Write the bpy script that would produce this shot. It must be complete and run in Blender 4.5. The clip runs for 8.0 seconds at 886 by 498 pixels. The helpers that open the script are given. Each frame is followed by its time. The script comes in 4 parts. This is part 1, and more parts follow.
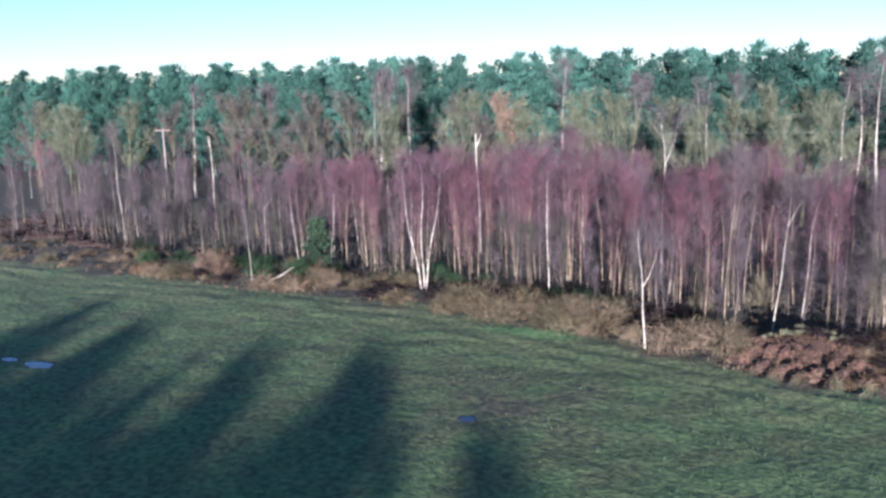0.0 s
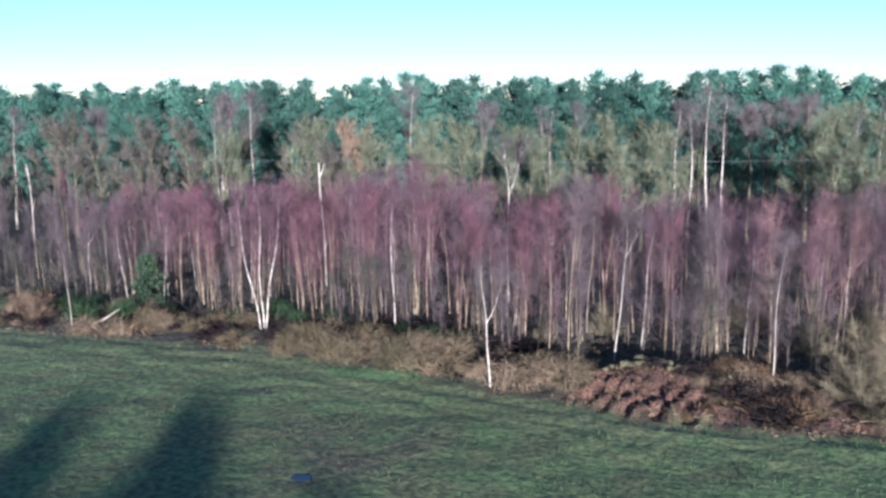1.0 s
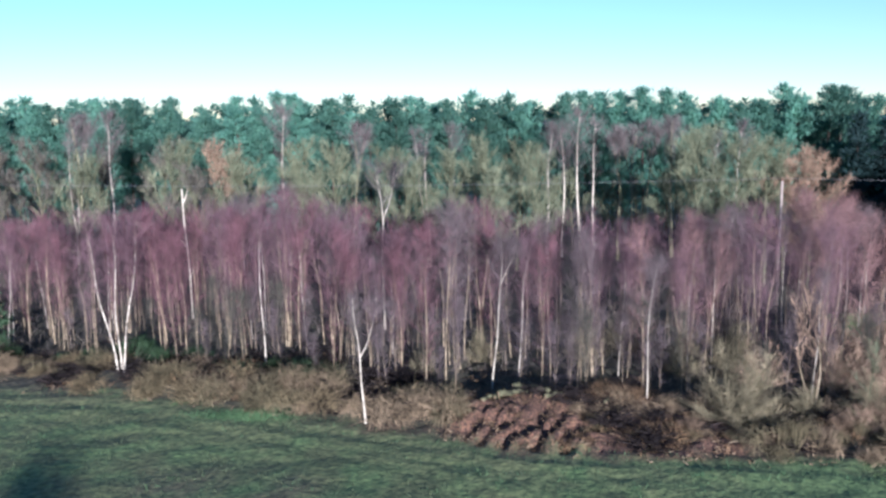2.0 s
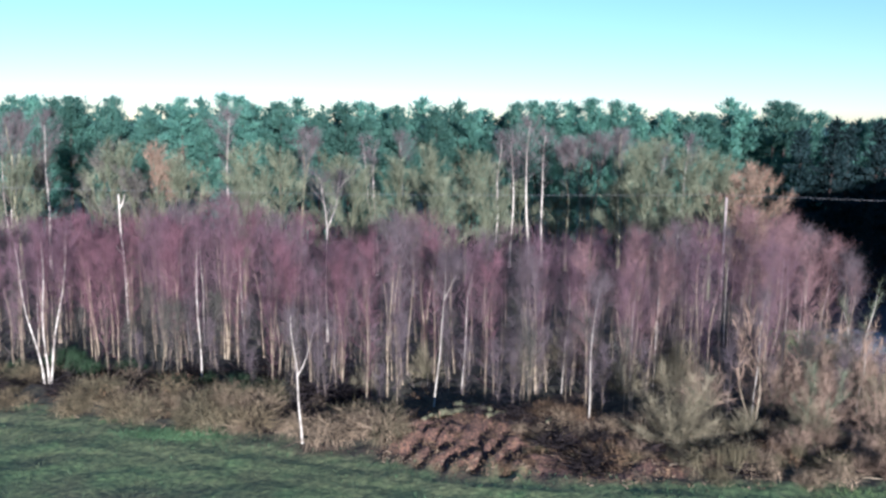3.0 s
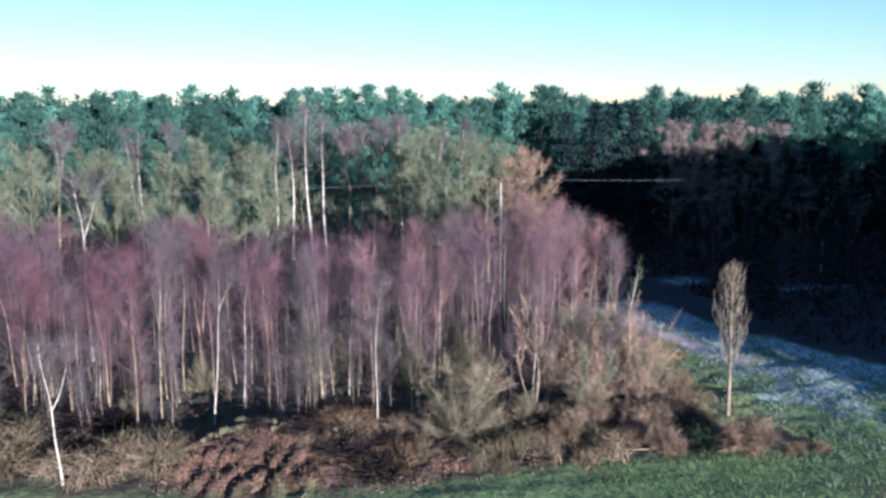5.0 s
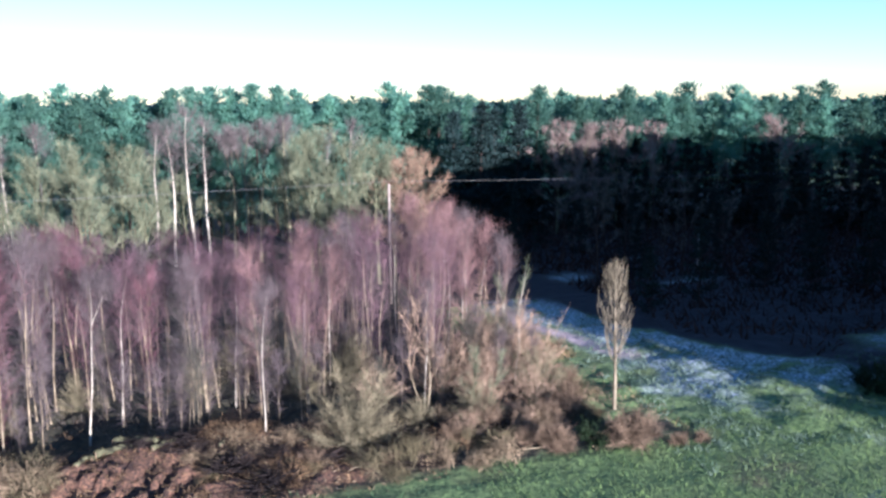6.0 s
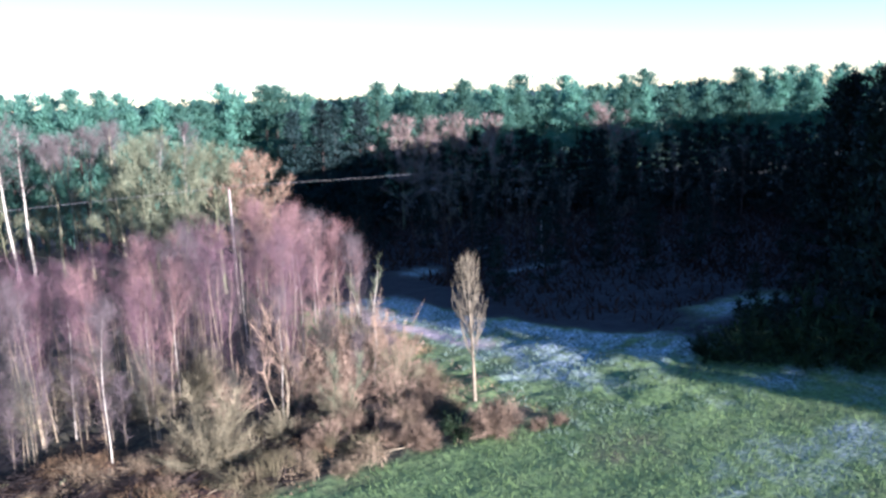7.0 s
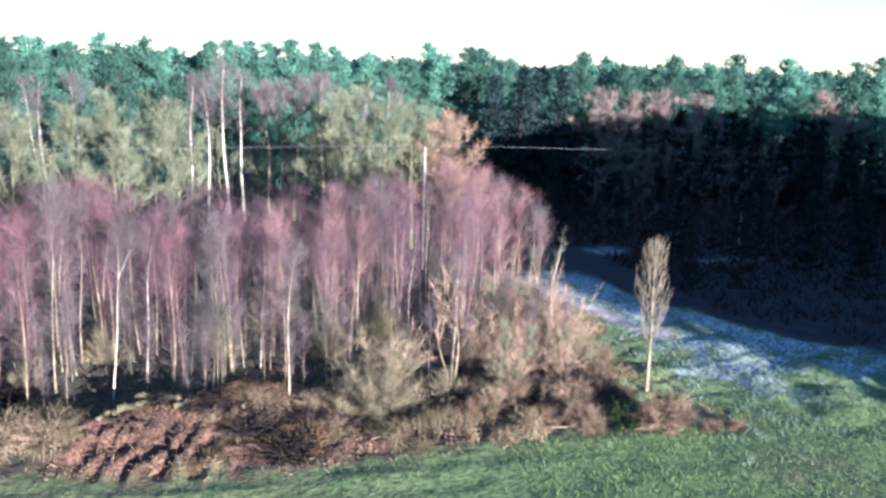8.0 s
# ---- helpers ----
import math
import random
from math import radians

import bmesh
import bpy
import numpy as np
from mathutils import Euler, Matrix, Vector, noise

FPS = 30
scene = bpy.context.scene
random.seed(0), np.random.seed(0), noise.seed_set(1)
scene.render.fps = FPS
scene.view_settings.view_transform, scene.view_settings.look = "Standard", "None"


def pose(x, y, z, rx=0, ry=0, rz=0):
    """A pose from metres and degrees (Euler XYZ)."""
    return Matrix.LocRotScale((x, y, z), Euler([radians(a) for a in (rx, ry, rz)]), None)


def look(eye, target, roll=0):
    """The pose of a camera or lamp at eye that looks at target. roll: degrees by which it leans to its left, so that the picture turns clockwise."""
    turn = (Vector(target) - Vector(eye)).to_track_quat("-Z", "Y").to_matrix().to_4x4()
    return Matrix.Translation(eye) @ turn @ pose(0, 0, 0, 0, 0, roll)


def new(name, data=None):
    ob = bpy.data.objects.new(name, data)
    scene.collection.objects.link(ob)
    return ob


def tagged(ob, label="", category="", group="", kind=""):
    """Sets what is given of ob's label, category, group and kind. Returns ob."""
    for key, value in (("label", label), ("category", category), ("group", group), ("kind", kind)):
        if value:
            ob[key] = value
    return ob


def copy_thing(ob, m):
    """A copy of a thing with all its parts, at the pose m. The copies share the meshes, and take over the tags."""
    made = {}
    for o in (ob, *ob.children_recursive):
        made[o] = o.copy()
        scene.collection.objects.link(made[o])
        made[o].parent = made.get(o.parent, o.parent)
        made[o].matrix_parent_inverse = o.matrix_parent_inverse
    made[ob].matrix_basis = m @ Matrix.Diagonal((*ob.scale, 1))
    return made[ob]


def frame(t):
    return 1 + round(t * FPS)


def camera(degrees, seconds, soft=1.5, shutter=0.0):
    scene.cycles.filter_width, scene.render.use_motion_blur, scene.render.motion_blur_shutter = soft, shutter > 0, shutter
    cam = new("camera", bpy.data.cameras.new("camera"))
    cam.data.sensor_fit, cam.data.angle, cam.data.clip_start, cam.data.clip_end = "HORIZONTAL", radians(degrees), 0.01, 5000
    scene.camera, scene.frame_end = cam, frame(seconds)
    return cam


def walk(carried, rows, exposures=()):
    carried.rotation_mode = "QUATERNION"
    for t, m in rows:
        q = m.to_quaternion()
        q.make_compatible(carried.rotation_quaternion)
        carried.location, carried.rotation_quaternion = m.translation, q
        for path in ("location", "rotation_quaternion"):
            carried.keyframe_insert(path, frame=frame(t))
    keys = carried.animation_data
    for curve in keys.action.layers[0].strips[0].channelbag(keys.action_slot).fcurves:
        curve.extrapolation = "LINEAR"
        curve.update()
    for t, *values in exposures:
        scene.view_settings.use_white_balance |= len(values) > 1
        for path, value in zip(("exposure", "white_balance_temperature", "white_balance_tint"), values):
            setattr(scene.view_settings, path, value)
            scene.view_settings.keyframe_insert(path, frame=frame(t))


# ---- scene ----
cam = camera(56.6, 8.0, soft=2.65)
PATH = [
    (0, (-1.709, -8.127, 14.322), (-2.5, -6.33, 13.942), -1.4),
    (0.3, (-1.606, -7.439, 14.436), (-2.364, -5.628, 14.051), -0.7),
    (0.5, (-1.539, -6.969, 14.535), (-2.216, -5.126, 14.153), -1.3),
    (0.8, (-1.45, -6.253, 14.73), (-2.019, -4.37, 14.371), 0.1),
    (1, (-1.413, -5.807, 14.856), (-1.882, -3.892, 14.52), -0.8),
    (1.2, (-1.401, -5.412, 14.953), (-1.793, -3.476, 14.642), -1.2),
    (1.5, (-1.378, -4.882, 15.076), (-1.671, -2.931, 14.75), -2.0),
    (1.8, (-1.29, -4.38, 15.219), (-1.513, -2.419, 14.893), -1.5),
    (2, (-1.207, -4.079, 15.325), (-1.393, -2.111, 15.024), -0.8),
    (2.2, (-1.122, -3.823, 15.434), (-1.268, -1.849, 15.142), -0.4),
    (3.3, (-0.637, -2.832, 16.058), (-0.697, -0.856, 15.76), 0.5),
    (3.5, (-0.542, -2.645, 16.175), (-0.591, -0.671, 15.857), 0.3),
    (3.8, (-0.396, -2.333, 16.347), (-0.379, -0.361, 16.014), 0.7),
    (4, (-0.305, -2.148, 16.448), (-0.205, -0.177, 16.123), 0.9),
    (4.2, (-0.225, -2.01, 16.529), (-0.04, -0.046, 16.2), 0.7),
    (4.5, (-0.129, -1.845, 16.612), (0.161, 0.103, 16.266), 0.4),
    (4.7, (-0.077, -1.727, 16.647), (0.285, 0.212, 16.319), 0.1),
    (5.8, (0.345, -1.181, 16.866), (0.94, 0.689, 16.477), -0.7),
    (6, (0.405, -1.074, 16.895), (1.087, 0.774, 16.549), -0.5),
    (6.2, (0.448, -0.956, 16.915), (1.199, 0.863, 16.558), -0.8),
    (6.5, (0.489, -0.753, 16.932), (1.327, 1.027, 16.576), -1.9),
    (6.7, (0.51, -0.602, 16.938), (1.428, 1.137, 16.575), -1.7),
    (7, (0.524, -0.374, 16.94), (1.537, 1.311, 16.577), -2.5),
    (7.2, (0.523, -0.238, 16.92), (1.536, 1.448, 16.555), -2.2),
    (7.5, (0.522, -0.06, 16.879), (1.41, 1.687, 16.48), -1.1),
    (7.7, (0.587, 0.045, 16.874), (1.331, 1.858, 16.477), -0.3),
    (8, (0.833, 0.193, 16.873), (1.434, 2.051, 16.44), 1.7),
]
walk(cam, [(t, look(e, g, r)) for t, e, g, r in PATH], [(0.0, 1.77, 4650, 31), (2.0, 1.71, 4580, 25), (4.5, 1.72, 4550, 26), (6.0, 2.18, 4690, 28), (7.0, 2.53, 4690, 30), (7.5, 2.64, 4710, 29), (8.0, 2.62, 4730, 27)])

# ---- world, sun ----
SUN_EL, SUN_DIR = radians(8.0), Vector((0.29, -0.957, 0)).normalized()
world = bpy.data.worlds.new("sky")
scene.world = world
world.use_nodes = True
wn = world.node_tree.nodes
sky = wn.new("ShaderNodeTexSky")
sky.sky_type, sky.sun_disc = "NISHITA", False
sky.sun_elevation, sky.sun_rotation = SUN_EL, math.atan2(SUN_DIR.x, SUN_DIR.y)
sky.air_density, sky.dust_density, sky.ozone_density = 1.0, 0.0, 2.0
wn["Background"].inputs[1].default_value = 0.060
world.node_tree.links.new(sky.outputs[0], wn["Background"].inputs[0])
lamp = bpy.data.lights.new("sun", "SUN")
lamp.energy, lamp.angle, lamp.color = 5.0, radians(0.5), (1.0, 0.82, 0.58)
sun = new("sun", lamp)
sun.matrix_world = look(SUN_DIR * 100 + Vector((0, 0, 100 * math.tan(SUN_EL))), (0, 0, 0))


# ---- materials ----
def material(name, dark, light, scale=8.0, rough=0.85, bump=0.3, stretch=(1, 1, 1), spread=0.25, island=False, detail=5.0, big=0.6, top=None, through_light=0.0):
    """Two-scale mottled surface between two colours; spread: how far single objects (or islands) differ in brightness."""
    m = bpy.data.materials.new(name)
    m.use_nodes = True
    n, l = m.node_tree.nodes, m.node_tree.links
    bsdf = n["Principled BSDF"]
    bsdf.inputs["Roughness"].default_value = rough
    if rough > 0.6:
        bsdf.inputs["Specular IOR Level"].default_value = 0.15      # soft plant matter has hardly any sheen
    geo, mapping = n.new("ShaderNodeTexCoord"), n.new("ShaderNodeMapping")
    mapping.inputs["Scale"].default_value = stretch
    l.new(geo.outputs["Object"], mapping.inputs[0])
    fine, coarse = n.new("ShaderNodeTexNoise"), n.new("ShaderNodeTexNoise")
    fine.inputs["Scale"].default_value, fine.inputs["Detail"].default_value = scale, detail
    coarse.inputs["Scale"].default_value, coarse.inputs["Detail"].default_value = big, 3
    l.new(mapping.outputs[0], fine.inputs["Vector"])
    l.new(geo.outputs["Object"], coarse.inputs["Vector"])
    add = n.new("ShaderNodeMath")
    add.operation = "ADD"
    l.new(fine.outputs[0], add.inputs[0])
    l.new(coarse.outputs[0], add.inputs[1])
    ramp = n.new("ShaderNodeMapRange")
    ramp.inputs[1].default_value, ramp.inputs[2].default_value = 0.72, 1.28
    l.new(add.outputs[0], ramp.inputs[0])
    mix = n.new("ShaderNodeMix")
    mix.data_type = "RGBA"
    mix.inputs[6].default_value, mix.inputs[7].default_value = (*dark, 1), (*light, 1)
    l.new(ramp.outputs[0], mix.inputs[0])
    colour = mix.outputs[2]
    if top:
        sep, grad, fade = n.new("ShaderNodeSeparateXYZ"), n.new("ShaderNodeMapRange"), n.new("ShaderNodeMix")
        l.new(geo.outputs["Generated"], sep.inputs[0])
        grad.inputs[1].default_value, grad.inputs[2].default_value = top[0], top[1]
        l.new(sep.outputs[2], grad.inputs[0])
        fade.data_type = "RGBA"
        fade.inputs[7].default_value = (*top[2], 1)
        l.new(grad.outputs[0], fade.inputs[0])
        l.new(colour, fade.inputs[6])
        colour = fade.outputs[2]
    rand = n.new("ShaderNodeNewGeometry") if island else n.new("ShaderNodeObjectInfo")
    val = n.new("ShaderNodeMapRange")
    val.inputs[3].default_value, val.inputs[4].default_value = 1 - spread, 1 + spread
    l.new(rand.outputs["Random Per Island" if island else "Random"], val.inputs[0])
    hsv = n.new("ShaderNodeHueSaturation")
    l.new(colour, hsv.inputs["Color"])
    l.new(val.outputs[0], hsv.inputs["Value"])
    l.new(hsv.outputs[0], bsdf.inputs["Base Color"])
    if through_light:  # thin leaves let some light through
        thin, both = n.new("ShaderNodeBsdfTranslucent"), n.new("ShaderNodeMixShader")
        both.inputs[0].default_value = through_light
        l.new(hsv.outputs[0], thin.inputs[0])
        l.new(bsdf.outputs[0], both.inputs[1])
        l.new(thin.outputs[0], both.inputs[2])
        l.new(both.outputs[0], n["Material Output"].inputs[0])
    if bump:
        b = n.new("ShaderNodeBump")
        b.inputs["Strength"].default_value, b.inputs["Distance"].default_value = bump, 0.03
        l.new(fine.outputs[0], b.inputs["Height"])
        l.new(b.outputs[0], bsdf.inputs["Normal"])
    return m


M_BIRCH = material("birch_bark", (0.080, 0.066, 0.044), (0.52, 0.48, 0.37), 1.4, 0.75, 0.4, (2, 2, 2.2), 0.25, top=(0.65, 1.0, (0.0992, 0.0558, 0.0558)))
M_YOUNG = material("young_birch_bark", (0.066, 0.050, 0.028), (0.345, 0.285, 0.175), 1.4, 0.8, 0.4, (2, 2, 1.6), 0.35, top=(0.6, 0.95, (0.093, 0.0465, 0.0496)))
M_OLDBIRCH = material("old_birch_bark", (0.15, 0.13, 0.09), (0.51, 0.47, 0.36), 1.6, 0.75, 0.4, (1, 1, 4), 0.2)
M_LICHEN = material("lichened_birch_bark", (0.10, 0.096, 0.046), (0.37, 0.35, 0.19), 1.6, 0.8, 0.4, (1, 1, 4), 0.2)
M_TWIG = material("birch_twigs", (0.053, 0.032, 0.036), (0.152, 0.093, 0.100), 0.9, 0.8, 0, spread=0.55, island=True)
M_TWIG_RED = material("red_birch_twigs", (0.061, 0.031, 0.035), (0.176, 0.091, 0.097), 0.9, 0.8, 0, spread=0.55, island=True)
M_TWIG_ROSE = material("rose_birch_twigs", (0.086, 0.051, 0.047), (0.238, 0.146, 0.126), 0.9, 0.8, 0, spread=0.5, island=True)
M_TWIG_DULL = material("dull_birch_twigs", (0.046, 0.037, 0.036), (0.132, 0.107, 0.101), 0.9, 0.8, 0, spread=0.5, island=True)
M_TWIG_DARK = material("dark_birch_twigs", (0.032, 0.027, 0.030), (0.092, 0.077, 0.084), 0.9, 0.8, 0, spread=0.5, island=True)
M_ASHTWIG = material("ashen_birch_twigs", (0.055, 0.047, 0.043), (0.162, 0.140, 0.124), 0.9, 0.8, 0, spread=0.5, island=True)
M_UNDERTWIG = material("olive_grey_saplings", (0.030, 0.030, 0.022), (0.094, 0.090, 0.066), 0.9, 0.8, 0, spread=0.5, island=True)
M_GREY = material("grey_twigs", (0.048, 0.044, 0.034), (0.130, 0.118, 0.090), 1.0, 0.8, 0, spread=0.45, island=True)
M_OLIVE = material("olive_twigs", (0.055, 0.063, 0.034), (0.174, 0.190, 0.110), 1.0, 0.85, 0, spread=0.4, island=True)
M_SALLOW = material("sallow_twigs", (0.078, 0.070, 0.040), (0.255, 0.220, 0.126), 1.0, 0.85, 0, spread=0.4, island=True)
M_TAN = material("tan_twigs", (0.150, 0.106, 0.068), (0.390, 0.280, 0.180), 1.0, 0.85, 0, spread=0.4, island=True)
M_PALE = material("pale_pink_twigs", (0.105, 0.080, 0.066), (0.280, 0.214, 0.176), 1.0, 0.85, 0, spread=0.4, island=True)
M_RUSTCROWN = material("rusty_twigs", (0.110, 0.076, 0.048), (0.285, 0.198, 0.124), 1.0, 0.85, 0, spread=0.4, island=True)
M_MOSS = material("lichen_bark", (0.048, 0.050, 0.027), (0.155, 0.158, 0.084), 3.0, 0.9, 0.5, (3, 3, 1), 0.2)
M_PINEBARK = material("pine_bark", (0.020, 0.014, 0.011), (0.060, 0.041, 0.030), 3.0, 0.9, 0.6, (4, 4, 1), 0.2)
M_NEEDLE = material("pine_needles", (0.060, 0.138, 0.098), (0.152, 0.300, 0.204), 0.5, 0.65, 0, spread=0.36, through_light=0.55)
# darker needle colours: the shade of the bay is put into them
M_SHADED_NEEDLE = material("shade_dark_needles", (0.004, 0.009, 0.007), (0.013, 0.023, 0.016), 0.8, 0.7, 0, spread=0.3)
M_SHADED_BACK_NEEDLE = material("shade_blue_needles", (0.006, 0.015, 0.014), (0.019, 0.038, 0.034), 0.8, 0.7, 0, spread=0.3)
M_BRACKEN = material("dead_bracken", (0.048, 0.033, 0.018), (0.215, 0.143, 0.070), 1.0, 0.9, 0, spread=0.6, island=True)
M_STRAW = material("dry_grass", (0.085, 0.066, 0.038), (0.290, 0.222, 0.130), 1.0, 0.9, 0, spread=0.45, island=True)
M_RUSTGRASS = material("rusty_grass", (0.052, 0.042, 0.022), (0.195, 0.155, 0.080), 1.0, 0.9, 0, spread=0.5, island=True)
M_TUSSOCK = material("tussock_grass", (0.048, 0.044, 0.023), (0.180, 0.152, 0.080), 1.0, 0.9, 0, spread=0.4, island=True)
M_YOUNGPINE = material("young_pine_needles", (0.024, 0.054, 0.024), (0.074, 0.128, 0.054), 0.8, 0.6, 0, spread=0.1, through_light=0.4)
M_DRYTURF = material("dry_turf", (0.028, 0.042, 0.019), (0.086, 0.106, 0.050), 0.35, 0.85, 0, spread=0.45, island=True)
M_RUSTTWIG = material("rust_twigs", (0.078, 0.056, 0.035), (0.240, 0.174, 0.108), 1.0, 0.85, 0, spread=0.5, island=True)
M_GRASS = material("grass_blades", (0.036, 0.072, 0.028), (0.086, 0.148, 0.060), 0.35, 0.8, 0, spread=0.22, island=True)
# brighter copy of the grass blades, with sunlight put into the colour
M_LIT_GRASS = material("lit_grass_blades", (0.060, 0.098, 0.028), (0.140, 0.205, 0.062), 0.35, 0.8, 0, spread=0.25, island=True)
M_FROSTGRASS = material("frosted_grass", (0.050, 0.090, 0.045), (0.165, 0.215, 0.160), 0.5, 0.85, 0, spread=0.25, island=True)
M_BRUSH = material("undergrowth_stems", (0.026, 0.024, 0.018), (0.105, 0.090, 0.070), 1.0, 0.9, 0, spread=0.5, island=True)
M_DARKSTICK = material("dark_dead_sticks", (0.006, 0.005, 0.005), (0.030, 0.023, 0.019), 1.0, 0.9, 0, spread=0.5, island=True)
M_BRAMBLE = material("bramble_leaves", (0.014, 0.028, 0.012), (0.045, 0.078, 0.032), 1.5, 0.7, 0, spread=0.3)
M_WOOD = material("weathered_pole_wood", (0.165, 0.128, 0.0975), (0.36, 0.307, 0.255), 4.0, 0.85, 0.4, (6, 6, 0.6), 0.1)
M_LOG = material("log_bark", (0.020, 0.020, 0.012), (0.170, 0.170, 0.085), 3.0, 0.9, 0.7, (1, 1, 1), 0.3)
M_CUT = material("cut_wood", (0.121, 0.088, 0.0495), (0.248, 0.187, 0.116), 6.0, 0.8, 0.2)
M_WIRE = material("wire_metal", (0.128, 0.128, 0.128), (0.256, 0.248, 0.24), 3.0, 0.5, 0)
M_CERAMIC = material("insulator_ceramic", (0.16, 0.07, 0.04), (0.3, 0.14, 0.08), 4.0, 0.25, 0)
# dark evergreen, taken down to near-black so shade is in the colour
M_EVERGREEN = material("shade_dark_evergreen", (0.007, 0.015, 0.006), (0.024, 0.042, 0.014), 1.5, 0.7, 0, spread=0.2)

M_POPLAR = material("poplar_bark", (0.10, 0.085, 0.05), (0.27, 0.23, 0.15), 3.0, 0.85, 0.3, (3, 3, 1), 0.1)
M_WATER = material("puddle_water", (0.01, 0.012, 0.014), (0.02, 0.022, 0.024), 2.0, 0.05, 0)
# blue of the distance haze is mixed into the hill's base colour
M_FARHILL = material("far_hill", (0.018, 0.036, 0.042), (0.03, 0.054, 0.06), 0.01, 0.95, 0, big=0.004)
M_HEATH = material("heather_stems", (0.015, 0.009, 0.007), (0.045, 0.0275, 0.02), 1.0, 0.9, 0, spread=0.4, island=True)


# ---- geometry helpers ----
class Shape:
    def __init__(self):
        self.v, self.f = [], []

    def tube(self, pts, radii, sides=5, cap=True):
        start, n = len(self.v), len(pts)
        for i, p in enumerate(pts):
            d = (pts[min(i + 1, n - 1)] - pts[max(i - 1, 0)]).normalized()
            a = d.cross(Vector((0.31, 0.87, 0.05) if abs(d.y) < 0.9 else (1, 0, 0))).normalized()
            b = d.cross(a)
            for k in range(sides):
                w = 2 * math.pi * k / sides
                self.v.append(p + (a * math.cos(w) + b * math.sin(w)) * radii[i])
        for i in range(n - 1):
            for k in range(sides):
                q, r = start + i * sides + k, start + i * sides + (k + 1) % sides
                self.f.append((q, r, r + sides, q + sides))
        if cap:
            self.f.append(tuple(start + k for k in reversed(range(sides))))
            self.f.append(tuple(start + (n - 1) * sides + k for k in range(sides)))

    def spike(self, p, d, length, r):
        """A three-sided twig or needle tuft that ends in a point."""
        u = d.normalized()
        a = u.cross(Vector((random.uniform(-1, 1), random.uniform(-1, 1), random.uniform(-1, 1)))).normalized() * r
        b = u.cross(a)
        s = len(self.v)
        self.v += [p + a, p - a * 0.5 + b * 0.87, p - a * 0.5 - b * 0.87, p + u * length]
        self.f += [(s, s + 1, s + 3), (s + 1, s + 2, s + 3), (s + 2, s, s + 3)]

    def sliver(self, p, d, length, r):
        """A twig tip or needle spray too fine for sides of its own."""
        a = d.cross(Vector((random.uniform(-1, 1), random.uniform(-1, 1), random.uniform(-1, 1))))
        a *= r / max(a.length, 1e-6)
        s = len(self.v)
        self.v += [p + a, p - a, p + d * (length / d.length)]
        self.f.append((s, s + 1, s + 2))

    def blade(self, p, d, length, w, droop):
        """A bent leaf or frond of two joints, folded along its rib."""
        u = d.normalized()
        side = u.cross(Vector((0, 0, 1)))
        side = (side if side.length > 0.01 else Vector((1, 0, 0))).normalized() * w
        mid, tip = p + u * length * 0.5, p + u * length + Vector((0, 0, -droop * length))
        s = len(self.v)
        up = Vector((0, 0, w * 0.5))
        self.v += [p, mid - side + up, mid - up * 0.6, mid + side + up, tip]
        self.f += [(s, s + 2, s + 1), (s, s + 3, s + 2), (s + 1, s + 2, s + 4), (s + 2, s + 3, s + 4)]

    def mesh(self, name, mat, smooth=False):
        me = bpy.data.meshes.new(name)
        me.from_pydata([tuple(p) for p in self.v], [], self.f)
        me.materials.append(mat)
        if smooth:
            me.polygons.foreach_set("use_smooth", [True] * len(me.polygons))
        me.update()
        return me


def part(name, shape, mat, parent, label="", smooth=False):
    ob = new(name, shape.mesh(name, mat, smooth))
    ob.parent = parent
    return tagged(ob, label) if label else ob


def thing(name, label, category, group="", kind=""):
    return tagged(new(name), label, category, group, kind)


def rnd(a, b):
    return random.uniform(a, b)


def around(tilt):
    """A direction at a random turn, tilt radians up from level."""
    w = rnd(0, 2 * math.pi)
    return Vector((math.cos(w) * math.cos(tilt), math.sin(w) * math.cos(tilt), math.sin(tilt)))


def stem(h, lean, wob, steps, base=Vector()):
    """The middle line of a trunk."""
    w, ph = rnd(0, 6.3), rnd(0, 6.3)
    d = Vector((math.cos(w), math.sin(w), 0))
    e = Vector((-d.y, d.x, 0))
    return [base + d * lean * h * (i / steps) ** 1.4 + (e * math.sin(ph + 5 * i / steps) + d * 0.4 * math.sin(2 * ph + 11 * i / steps)) * wob * (0.12 + 0.88 * i / steps) + Vector((0, 0, h * i / steps)) for i in range(steps + 1)]


def along(pts, s):
    k = min(max(s, 0), 0.9999) * (len(pts) - 1)
    i = int(k)
    return pts[i].lerp(pts[i + 1], k - i)


def limb(shape, p, d, length, r, rise, steps=3, sides=3):
    pts = [p]
    for i in range(steps):
        d = (d + Vector((rnd(-0.18, 0.18), rnd(-0.18, 0.18), rise / steps + rnd(-0.1, 0.1)))).normalized()
        pts.append(pts[-1] + d * length / steps)
    shape.tube(pts, [r * (1 - 0.8 * i / steps) for i in range(steps + 1)], sides, cap=False)
    return pts


